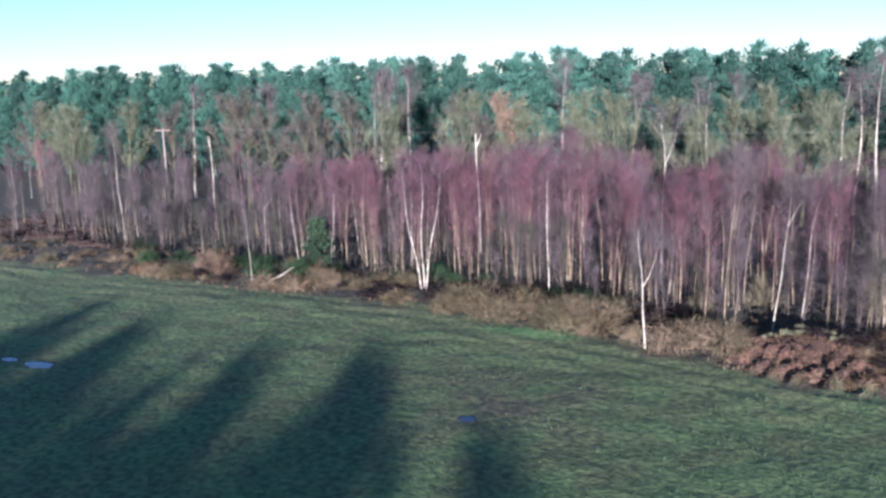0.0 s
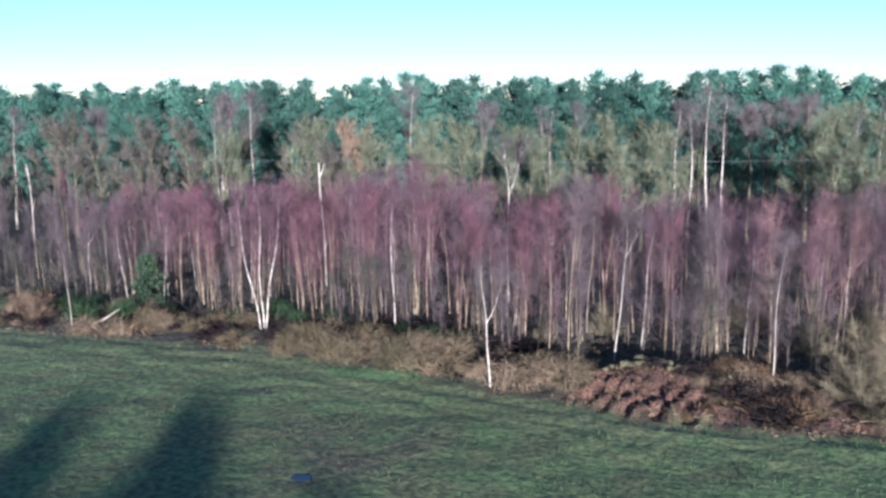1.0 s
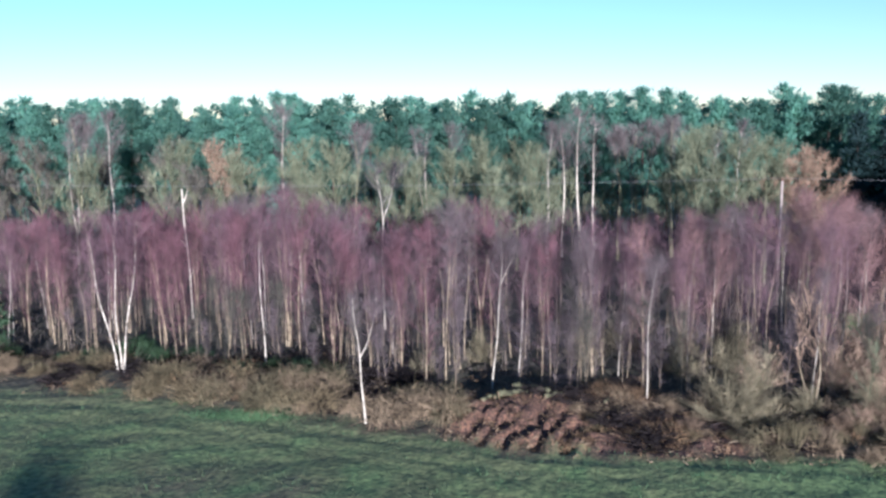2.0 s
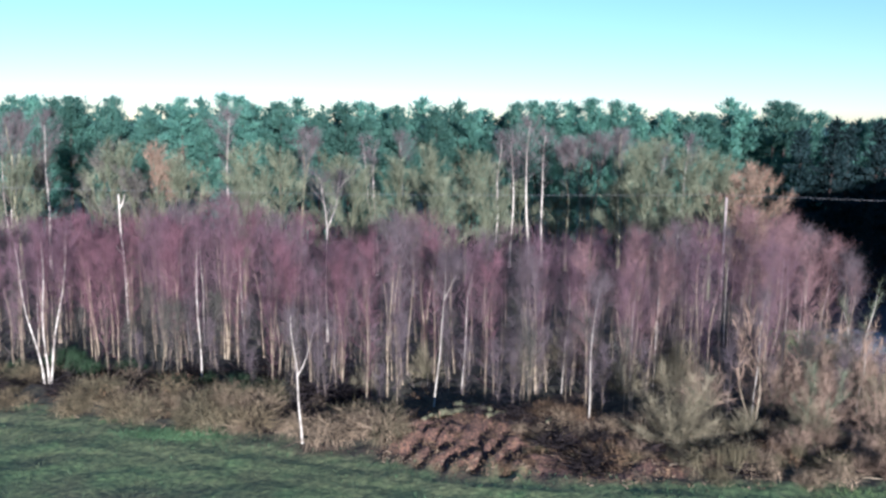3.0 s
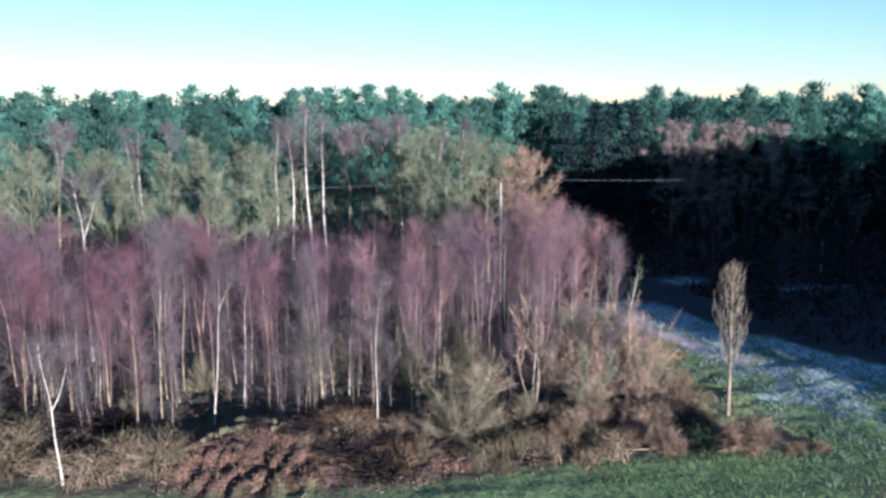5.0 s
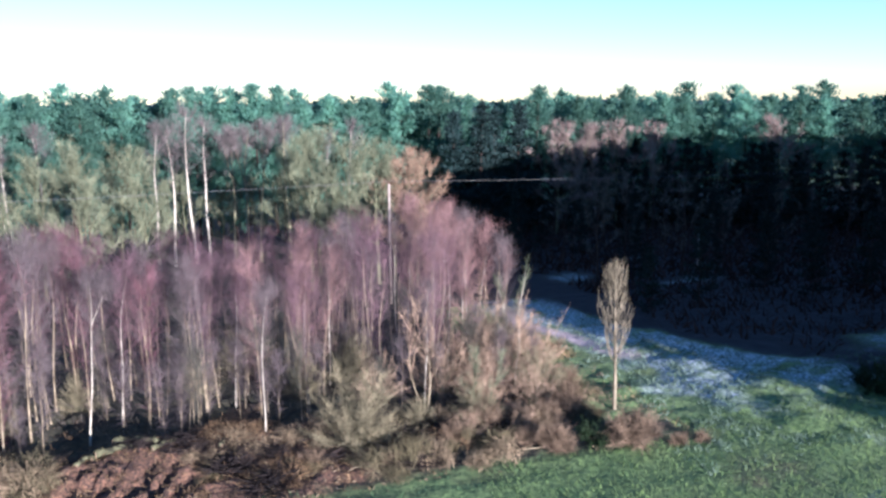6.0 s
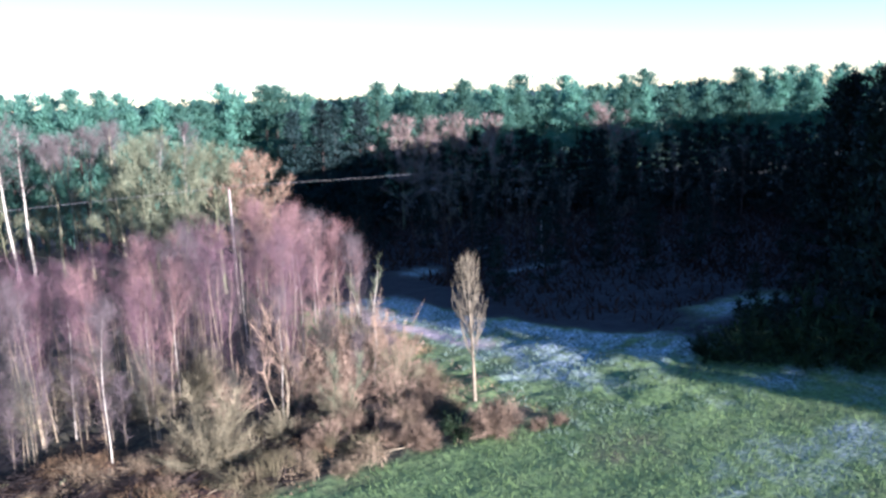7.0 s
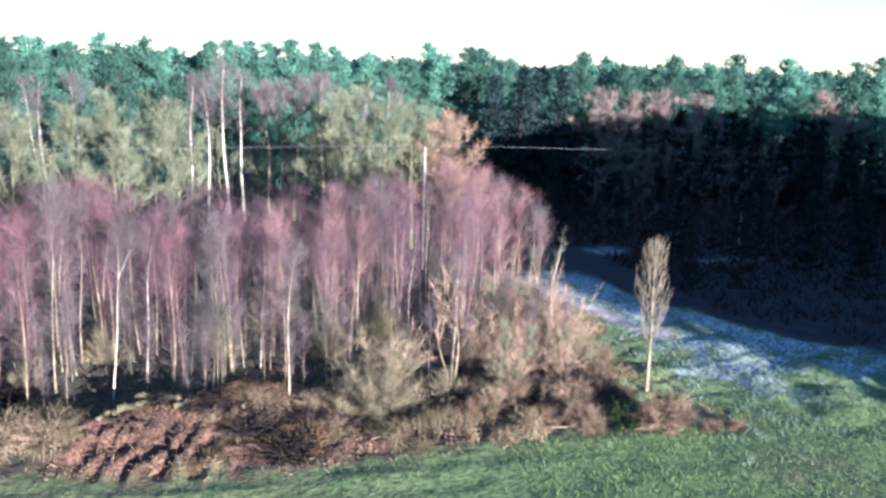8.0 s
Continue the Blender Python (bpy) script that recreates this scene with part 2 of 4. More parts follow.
# ---- trees ----
def birch(h, clear, reach, stems=1, label="", bark=None, twig=None, limbs=34, twigs=29, fork=0.0, rad=0.0054, splay=(), rise=(0.5, 1.2), fork_way=None, white_limbs=False, fine=1.0, kind="birch_tree"):
    ob = thing(kind, label, "tree", "birches of the wood")
    trunk, crown = Shape(), Shape()
    boughs = trunk if white_limbs else crown
    for s in range(stems):
        hh = h * (1 if s == 0 else rnd(0.8, 1.0))
        off = Vector((rnd(-0.5, 0.5), rnd(-0.5, 0.5), 0)) * (stems > 1)
        line = stem(hh, rnd(0.01, 0.05) + 0.035 * (stems > 1), 0.028 * hh, 9, off)
        if splay:
            line = [Vector((0.12 * (s - 1), 0, 0)) + Vector((splay[s] * (i / 9) ** 0.9 + 0.1 * math.sin(i + s), 0.1 * math.sin(1.3 * i + 2 * s), hh * i / 9)) for i in range(10)]
        r0 = rad * hh * (1 if stems == 1 else 0.8)
        radii = [r0 * (1.35 if i == 0 else (1 - 0.90 * i / 9)) for i in range(10)]
        trunk.tube([line[0] - Vector((0, 0, 0.3))] + line, [radii[0] * 1.2] + radii, 7)
        leaders = [line]
        if fork:
            p = along(line, fork)
            side = limb(trunk, p, Vector(fork_way or (rnd(-1, 1), rnd(-1, 1), 1.6)), hh * (1 - fork) * 0.85, r0 * 0.5, 0.6, 5, 5)
            leaders.append(side)
        count = limbs // stems + 2
        for line in leaders:
            for k in range(count):
                u = min(0.985, (k + rnd(0, 1)) / count)
                t = clear + (1 - clear) * u ** 0.8
                length = reach * (0.25 + 0.75 * math.sin(math.pi * min(1, 0.06 + 0.94 * u ** 1.25)) ** 0.8) * rnd(0.6, 1.25)
                pts = limb(boughs, along(line, t), around(rnd(*rise)), length, 0.018 if white_limbs else 0.005 + 0.009 * (1 - t), rnd(0.2, 0.7))
                way = (pts[-1] - pts[0]).normalized()
                for j in range(int(twigs * (0.3 + 0.9 * min(1, u * 1.4)))):
                    f = rnd(0.1, 1.0)
                    d = way * rnd(0.1, 0.6) + around(rnd(-0.9, 1.3)) * 0.9 + Vector((0, 0, 0.2))
                    crown.sliver(along(pts, f) + around(rnd(-1, 1)) * rnd(0, 0.14), d, rnd(0.45, 1.25), rnd(0.005, 0.010) * fine)
            for j in range(twigs * 4):
                crown.sliver(along(line, rnd(clear if white_limbs else 0.4 * clear, 1.0)), around(rnd(0.0, 1.35)), rnd(0.4, 1.2), rnd(0.005, 0.009) * fine)
    part("trunk", trunk, bark or M_BIRCH, ob, "pale peeling birch bark", True)
    part("crown", crown, twig or M_TWIG, ob, "haze of fine bare twigs")
    return ob


def broad_tree(h, spread, clear, label, twig, bark, mains=19, subs=8, twigs=46, fat=0.016):
    """A bare tree whose limbs fan out from the trunk into a domed crown."""
    ob = thing("bare_tree", label, "tree", "bare trees behind the birches")
    trunk, crown = Shape(), Shape()
    limbs = []
    line = stem(h * 0.72, 0.03, 0.25, 8)
    trunk.tube([line[0] - Vector((0, 0, 0.3))] + line, [0.020 * h] + [0.015 * h * (1 - 0.85 * i / 8) for i in range(9)], 7)
    for k in range(mains):
        u = (k + rnd(0, 0.8)) / mains
        p = along(line, clear + (0.97 - clear) * u)
        tilt = 0.35 + 0.95 * u + rnd(-0.12, 0.15)
        d = around(tilt)
        # as far as the dome of the crown
        cx, cz = Vector((d.x, d.y, 0)).length / spread, d.z / (h * 0.44)
        oz = (p.z - h * 0.54) / (h * 0.44)
        b, a, c = oz * cz, cx * cx + cz * cz, oz * oz - 1
        length = (-b + math.sqrt(max(0.0, b * b - a * c))) / a * rnd(0.72, 0.98) if b * b > a * c else spread * 0.4
        length = max(spread * 0.3, min(length, spread * 1.5))
        boughs = Shape()
        limbs.append(boughs)
        main = limb(boughs, p, d, length, 0.0050 * h * (1.15 - u * 0.7), 0.35, 6, 5)
        for j in range(subs):
            f = rnd(0.25, 1.0)
            sub = limb(boughs, along(main, f), (main[-1] - main[0]).normalized() + around(rnd(-0.3, 1.2)) * 0.9, spread * rnd(0.22, 0.42) * (1.25 - 0.5 * f), 0.020, 0.35, 3)
            for q in range(twigs):
                d = (sub[-1] - sub[0]).normalized() * 0.55 + around(rnd(-0.6, 1.3)) * 0.8
                crown.sliver(along(sub, rnd(0.15, 1.0)), d, rnd(0.35, 0.95), rnd(fat * 0.5, fat))
    part("trunk", trunk, bark, ob, "", True)
    for boughs in limbs:
        part("limb", boughs, bark, ob, "", True)
    part("crown", crown, twig, ob)
    return ob


def pine(h, w, low, label, boughs=60, sprays=40, needle=None, fat=1.0, cone=False, peak=2.2):
    """A pine with a domed crown of bushy, upturned boughs (or a cone of level ones)."""
    ob = thing("pine_tree", label, "tree", "pines of the plantation")
    trunk, crown = Shape(), Shape()
    size = max(0.5, min(1, h / 13))
    line = stem(h * 0.97, 0.02, 0.15, 8)
    trunk.tube([line[0] - Vector((0, 0, 0.3))] + line, [0.0125 * h] + [0.0115 * h * (1 - 0.9 * i / 8) for i in range(9)], 6)
    for k in range(boughs):
        s = min(0.985, (k // 6 * 6 + 3 + rnd(-1.6, 1.6)) / boughs) ** 0.85      # whorls of six
        t = low + (1 - low) * s
        dome = (1 - s) if cone else (0.6 + 0.4 * min(1, s / 0.3)) * max(0.04, 1 - (max(0, s - 0.25) / 0.76) ** peak)
        reach = w * dome * rnd(0.5, 1.2) + 0.3
        d0 = around(rnd(-0.1, 0.2) if cone else rnd(-0.05, 0.3) + 0.15 * s)
        pts = limb(trunk, along(line, min(t, 0.99)), d0, reach, 0.045 * (1.1 - t), 0.3 if cone else 0.45 - 0.35 * s, 3, 3)
        out = (pts[-1] - pts[0]).normalized()
        for j in range(int(sprays * (0.4 + 0.6 * min(1, reach / w)))):
            f = 1 - rnd(0.0, 0.93) ** 1.5
            puff = (0.25 + 0.45 * f) * size
            p = along(pts, f) + Vector((rnd(-puff, puff), rnd(-puff, puff), rnd(-0.2, 0.75) * puff))
            d = out * rnd(0.2, 1.0) + around(rnd(-0.5, 1.2)) * 0.8 + Vector((0, 0, rnd(0.1, 0.6)))
            crown.sliver(p, d, rnd(0.35, 0.85) * size, rnd(0.045, 0.085) * size * fat)
    for j in range(sprays * 2 + 20):
        sink = rnd(0.0, 1.0) ** 0.8
        crown.sliver(line[-1] + Vector((rnd(-0.5, 0.5) * sink, rnd(-0.5, 0.5) * sink, 0.5 - 3.0 * sink)) * size, around(rnd(0.1, 1.5)), rnd(0.4, 0.8) * size, rnd(0.05, 0.08) * size * fat)
    part("trunk", trunk, M_PINEBARK, ob, "", True)
    part("crown", crown, needle or M_NEEDLE, ob, "feathery needle boughs")
    return ob


def shrub(h, w, label, twig, bark, stems=26, twigs=60, fat=1.0, thick=0.013):
    """A bare many-stemmed bush that fans out from its foot."""
    ob = thing("bush", label, "bush", "bushes at the wood's edge")
    boughs, crown = Shape(), Shape()
    for k in range(stems):
        tilt = rnd(0.1, 1.0) if k % 3 else rnd(0.9, 1.45)
        d = around(tilt)
        length = 1.0 / math.sqrt((math.cos(tilt) / (w * 0.5)) ** 2 + (math.sin(tilt) / h) ** 2) * rnd(0.7, 1.0)
        pts = limb(boughs, Vector((rnd(-0.3, 0.3), rnd(-0.3, 0.3), -0.1)), d, length, thick * rnd(0.7, 1.4), rnd(-0.15, 0.22), 5, 3)
        for j in range(twigs):
            s = rnd(0.15, 1.0) ** 0.7
            crown.sliver(along(pts, s), d * 0.5 + around(rnd(-0.8, 1.3)) * 0.8, rnd(0.3, 0.9), rnd(0.006, 0.012) * fat)
    part("stem_clump", boughs, bark, ob)
    part("crown", crown, twig, ob)
    return ob


def slender_poplar(h):
    ob = thing("poplar_tree", "young bare poplar with upswept pale branches on grass", "tree")
    trunk, crown = Shape(), Shape()
    line = stem(h, 0.02, 0.05, 9)
    trunk.tube([line[0] - Vector((0, 0, 0.3))] + line, [0.14] + [0.125 * (1 - 0.92 * i / 9) for i in range(10)], 7)
    for k in range(84):
        t = 0.30 + 0.64 * ((k + rnd(0, 1)) / 84)
        swell = math.sin(math.pi * min(1, max(0.0, (t - 0.16) / 0.80))) ** 0.8
        w = rnd(0, 6.283)
        out = Vector((math.cos(w), math.sin(w), 0))
        reach, lift = 1.05 * swell * rnd(0.55, 1.0), min(2.2 * rnd(0.6, 1.0), (1.02 - t) * h * 0.8)
        p = along(line, t)
        pts = [p + out * reach * (1 - (1 - i / 4) ** 2) + Vector((0, 0, lift * (i / 4) ** 1.4)) for i in range(5)]
        crown.tube(pts, [0.022 * (1 - 0.18 * i) for i in range(5)], 3, cap=False)
        for j in range(15):
            crown.sliver(along(pts, rnd(0.25, 1.0)), Vector((0, 0, 1)) + around(rnd(0, 0.8)) * 0.5, rnd(0.25, 0.6), rnd(0.006, 0.010))
    part("trunk", trunk, M_POPLAR, ob, "", True)
    part("crown", crown, M_POPLAR, ob, "upswept bare pale branches")
    return ob


def put(ob, x, y, z=0.0, turn=None, size=1.0, lean=(0, 0)):
    """Stand the pattern itself (first call) or a copy of it at a place."""
    m = pose(x, y, z, lean[0], lean[1], rnd(0, 360) if turn is None else turn) @ Matrix.Scale(size, 4)
    if ob.name in USED:
        return copy_thing(ob, m @ Matrix.Scale(1 / USED[ob.name], 4))
    USED[ob.name] = size
    ob.matrix_basis = m
    return ob


USED = {}


# ---- plan of the ground ----
def smooth(a, b, x):
    t = min(1, max(0, (x - a) / (b - a)))
    return t * t * (3 - 2 * t)


def edge(x):
    """Where the grass ends and the bracken of the wood begins."""
    return float(np.interp(x, EDGE_X, EDGE_Y))


EDGE_X = [-75, -50, -40, -28.6, -21, -14, -9.3, -7.5, -4.5, -2, 1, 7, 25]
EDGE_Y = [43.2, 41.4, 41.0, 40.3, 39.1, 37.1, 36.2, 35.5, 34.4, 33.4, 33.0, 32.4, 32.3]


def wood_line(x):
    """The line from which the depth of the wood is counted."""
    return 32.3 + 0.9 * math.sin(x * 0.35) * smooth(20, -10, x) + 4.5 * smooth(-8, -20, x) + 3.8 * smooth(-22, -42, x) + 2 * smooth(-50, -70, x)


def height(x, y):
    z = 0.10 * (noise.noise((x * 0.12, y * 0.12, 0)) + 0.5 * noise.noise((x * 0.5, y * 0.5, 3)) + 0.35 * noise.noise((x * 0.95, y * 1.3, 8)))
    e = edge(x)
    wild = smooth(e - 0.3, e + 1.5, y) * smooth(30, 26, x)
    z += 0.09 * noise.noise((x * 0.16, (y - e) * 0.9, 21)) * smooth(-9, -2, y - e) * smooth(e + 0.5, e - 0.5, y)
    z += wild * (0.35 * abs(noise.noise((x * 0.45, y * 0.45, 7))) + 0.22 * noise.noise((x * 1.1, y * 1.1, 9)))
    ruts = smooth(-4.6, -3.2, x) * smooth(6, 0.5, x) * smooth(e - 0.6, e + 0.6, y) * smooth(39, 37, y)
    z += ruts * (0.30 * math.sin((x - 0.38 * (y - 33)) * 4.6 + 3.6 * noise.noise((x * 0.4, y * 0.4, 1))) * max(0.0, 0.5 + 1.9 * noise.noise((x * 0.5, y * 0.35, 11))) + 0.40 * noise.noise(((x - 0.38 * (y - 33)) * 2.5, y * 0.6, 5)) + 0.20 * noise.noise((x * 2.4, y * 2.4, 15)))
    crest = smooth(-7, -3, x) * smooth(8, 3, x)
    d = y - wood_line(x)
    z += wild * (0.25 + 0.75 * crest) * (0.6 * smooth(2.0, 6.0, d) * smooth(8.2, 7.0, d) - 0.45 * smooth(7.2, 8.2, d) * smooth(10.5, 9.0, d))
    bank = smooth(29, 33, x) * smooth(26, 30, y) * smooth(60, 45, y)
    z += bank * (0.35 * (0.5 + noise.noise((x * 0.35, y * 0.35, 4))) + 0.16 * noise.noise((x * 1.1, y * 1.1, 14)))
    return z


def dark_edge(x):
    """Where the frosted grass of the clearing gives way to the painted shade of the bay."""
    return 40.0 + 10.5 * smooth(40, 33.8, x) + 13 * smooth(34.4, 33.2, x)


FROST_SPOTS = [(39.8, 69.5, 3.0, 2.4), (49.5, 64, 5.0, 1.3), (52, 76, 2.0, 1.0), (52, 41, 6.0, 2.2)]   # x, y, half width, half depth


def axis(stops):
    out = []
    for a, b, step in stops:
        out += list(np.arange(a, b - 1e-6, step))
    return out + [stops[-1][1]]


xs = axis([(-3000, -300, 300), (-300, -100, 20), (-100, -82, 3), (-82, -6, 0.5), (-6, 9, 0.2), (9, 56, 0.5), (56, 120, 4), (120, 300, 20), (300, 3000, 300)])
ys = axis([(-3000, -300, 300), (-300, -100, 20), (-100, 8, 6), (8, 31, 0.5), (31, 41, 0.25), (41, 62, 0.5), (62, 80, 1), (80, 130, 5), (130, 300, 20), (300, 3000, 300)])
verts, soil, frost, lush, bay_shade, bare, pale_strip, path, worn = [], [], [], [], [], [], [], [], []
for y in ys:
    for x in xs:
        near = -82 <= x <= 56 and 8 <= y <= 62
        verts.append((x, y, height(x, y) if near else -0.15))
        e, n1, n2 = edge(x), noise.noise((x * 0.3, y * 0.3, 2)), noise.noise((x * 1.3, y * 1.3, 6))
        soil.append(smooth(e - 0.9, e + 0.9, y + 1.4 * n1 + 0.7 * n2) * smooth(30 - 7 * smooth(33, 36, y), 26 - 5 * smooth(33, 36, y), x + n1) if y < 62 else (1.0 if y < 130 else 0.0))
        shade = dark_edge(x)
        fr = smooth(27, 32, x + 0.1 * (y - 33) + 3 * n1) * (1 - smooth(shade - 1.5, shade + 1.2, y + 2 * n1)) * smooth(26, 35, y + 3 * n1) * (1 + 0.5 * smooth(shade - 9, shade - 4, y)) + 0.5 * smooth(31, 44, x + 2 * n1) * smooth(34, 27, y) * smooth(60, 50, x) + 0.55 * smooth(6, 2, math.hypot((x - 31.5) * 0.6, y - 21))
        fr *= 0.45 + 0.65 * smooth(34, 39.5, y + 2 * n1) if y > 29 else 1
        track = smooth(1.2, 0.5, abs(x - 27.7 - 0.30 * max(0, 55 - y) + 0.5 * n1)) * smooth(43, 46, y) * smooth(62, 58, y)
        path.append(track)
        bay_shade_gap = 0.0
        worn.append(max(0, min(1, (0.9 * smooth(3.5, 1, math.hypot(x - 27, y - 27)) + 0.8 * smooth(11, 3, math.hypot(x + 15, (y - 26) * 1.6)) + 0.35 * smooth(3, 0.5, e - y) * smooth(12, -6, x)) * (0.45 + 1.1 * n1 + 0.9 * n2))))
        for a, c, w, d in FROST_SPOTS:
            spot = smooth(1.3, 0.4, math.hypot((x - a) / w, (y - c) / d) + 0.5 * n1)
            fr, bay_shade_gap = max(fr, spot), max(bay_shade_gap, spot)
        frost.append(max(0, min(1, fr * (0.7 + 0.9 * n2 + 0.6 * n1) * (1 - 0.5 * track))))
        # near-black tone painted on the ground where the bay lies in shade
        bay_shade.append(smooth(shade - 0.8, shade + 1.5, y + 2 * n1) * smooth(32, 34, x) * smooth(150, 120, y) if x < 130 else 0.0)
        bay_shade[-1] = max(bay_shade[-1], smooth(43.5, 47, x + 0.4 * (y - 29)) * smooth(23, 26, y) * smooth(150, 120, y) if x < 130 else 0.0)
        bay_shade[-1] *= 1 - 0.75 * bay_shade_gap
        bare.append(max(0, min(1, smooth(-5.5, -3.5, x) * smooth(12, 8, x) * smooth(42, 40, y) + 0.5 * smooth(0.05, 0.4, n1) * smooth(-30, -24, x))))
        pale_strip.append(max(0, min(1, smooth(9, 3, e - y + 3 * n1) * (0.55 + 1.2 * n1 + 0.8 * n2) * smooth(12, 4, x))))
        lush.append(max(0, min(1, 0.12 + 0.9 * n1 + 0.95 * smooth(-12, 14, x) + 0.3 * smooth(-35, -50, x) + 0.9 * smooth(2.2, 0.6, math.hypot((x + 15.5) * 0.5, y - 37)))))
faces = [(j * len(xs) + i, j * len(xs) + i + 1, (j + 1) * len(xs) + i + 1, (j + 1) * len(xs) + i) for j in range(len(ys) - 1) for i in range(len(xs) - 1)]
me = bpy.data.meshes.new("ground")
me.from_pydata(verts, [], faces)
me.polygons.foreach_set("use_smooth", [True] * len(faces))
for nm, vals in (("soil", soil), ("frost", frost), ("lush", lush), ("bay_shade", bay_shade), ("bare", bare), ("pale_strip", pale_strip), ("path", path), ("worn", worn)):
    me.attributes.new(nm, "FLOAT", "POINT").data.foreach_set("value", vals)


def ground_material():
    m = bpy.data.materials.new("field_and_forest_floor")
    m.use_nodes = True
    n, l = m.node_tree.nodes, m.node_tree.links
    bsdf = n["Principled BSDF"]
    bsdf.inputs["Roughness"].default_value = 0.95
    pos = n.new("ShaderNodeTexCoord")

    def tex(scale, detail=6):
        t = n.new("ShaderNodeTexNoise")
        t.inputs["Scale"].default_value, t.inputs["Detail"].default_value = scale, detail
        l.new(pos.outputs["Object"], t.inputs["Vector"])
        return t.outputs[0]

    def blend(fac, a, b, lo=None, hi=None):
        if lo is not None:
            r = n.new("ShaderNodeMapRange")
            r.inputs[1].default_value, r.inputs[2].default_value = lo, hi
            l.new(fac, r.inputs[0])
            fac = r.outputs[0]
        x = n.new("ShaderNodeMix")
        x.data_type = "RGBA"
        l.new(fac, x.inputs[0])
        for slot, c in ((6, a), (7, b)):
            if isinstance(c, tuple):
                x.inputs[slot].default_value = (*c, 1)
            else:
                l.new(c, x.inputs[slot])
        return x.outputs[2]

    def attr(nm):
        a = n.new("ShaderNodeAttribute")
        a.attribute_name = nm
        return a.outputs["Fac"]

    patches, tufts, grain = tex(0.45), tex(2.8, 8), tex(14)
    green = blend(tufts, (0.052, 0.090, 0.025), (0.142, 0.214, 0.062), 0.35, 0.65)
    straw = blend(tufts, (0.044, 0.058, 0.019), (0.138, 0.160, 0.052), 0.35, 0.65)
    grass = blend(patches, straw, green, 0.40, 0.62)
    grass = blend(attr("lush"), grass, green, 0.3, 1.1)
    grass = blend(attr("pale_strip"), grass, blend(tufts, (0.066, 0.088, 0.026), (0.192, 0.216, 0.074), 0.35, 0.65))
    grass = blend(attr("worn"), grass, blend(tufts, (0.046, 0.042, 0.020), (0.150, 0.126, 0.062), 0.35, 0.65))
    rust = blend(tex(7), (0.019, 0.012, 0.008), (0.168, 0.088, 0.046), 0.35, 0.65)
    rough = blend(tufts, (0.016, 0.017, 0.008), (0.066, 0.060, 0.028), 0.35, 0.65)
    litter = blend(attr("bare"), rough, rust, 0.2, 0.8)
    col = blend(attr("soil"), grass, litter)
    white = blend(tex(4.5, 8), (0.07, 0.115, 0.085), (0.42, 0.48, 0.47), 0.38, 0.66)
    col = blend(attr("frost"), col, white, 0.25, 0.95)
    col = blend(attr("path"), col, blend(grain, (0.28, 0.22, 0.20), (0.50, 0.42, 0.39), 0.35, 0.65))
    # shade of the bay goes into the ground colour
    col = blend(attr("bay_shade"), col, blend(tufts, (0.004, 0.004, 0.004), (0.012, 0.010, 0.008), 0.35, 0.65))
    l.new(col, bsdf.inputs["Base Color"])
    b = n.new("ShaderNodeBump")
    b.inputs["Strength"].default_value, b.inputs["Distance"].default_value = 0.55, 0.09
    rough_h = n.new("ShaderNodeMath")
    rough_h.operation = "ADD"
    l.new(tex(5), rough_h.inputs[0])
    l.new(tex(1.8, 3), rough_h.inputs[1])
    hollows = n.new("ShaderNodeMath")
    hollows.operation = "MULTIPLY_ADD"
    hollows.inputs[1].default_value = 2.5
    l.new(tex(0.7, 3), hollows.inputs[0])
    l.new(rough_h.outputs[0], hollows.inputs[2])
    l.new(hollows.outputs[0], b.inputs["Height"])
    l.new(b.outputs[0], bsdf.inputs["Normal"])
    return m


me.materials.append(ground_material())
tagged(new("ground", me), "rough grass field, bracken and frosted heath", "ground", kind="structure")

# ---- the birch wood ----
L_YOUNG = "slender young birch with bare purple twigs, in bracken"
L_WHITE = "white-barked birch with bare purple twigs, in bracken"
L_TALL = "tall birch with a long white trunk and thin crown"
young = [birch(rnd(9.4, 10.2), rnd(0.14, 0.3), rnd(2.0, 2.7), 1, L_YOUNG, M_BIRCH if k % 3 == 0 else M_YOUNG, (M_TWIG, M_TWIG_RED, M_TWIG_DULL, M_TWIG_ROSE)[k % 4], 36, 56, fine=0.55) for k in range(8)]
def birch_for(x):
    """Twig colour by place: dull west, magenta middle, rose east; the camera's colour cast is put into it."""
    hue = x + rnd(-9, 9)
    k = 2 if hue < -42 else random.choice((0, 0, 1)) if hue < -12 else random.choice((0, 1, 2, 2)) if hue < 6 else random.choice((2, 3, 3, 3))
    return k


rear = [birch(rnd(9.4, 10.2), rnd(0.12, 0.25), 2.4, 1, L_YOUNG, M_YOUNG, (M_TWIG, M_TWIG_RED, M_TWIG_DULL)[k], 30, 50, fine=0.62) for k in range(3)]
pairs = [birch(10.0, 0.22, 2.1, 3, "three-stemmed young birch with bare purple twigs", M_YOUNG, (M_TWIG, M_TWIG_RED, M_TWIG_DULL)[k], 48, 52, fine=0.55) for k in range(3)]
white = [birch(rnd(9.6, 10.2), 0.4, 1.8, 1, L_WHITE, M_OLDBIRCH, M_TWIG_DULL, 28, 54, fine=0.55, fork=(0, 0.72)[k], rad=0.0060) for k in range(2)]
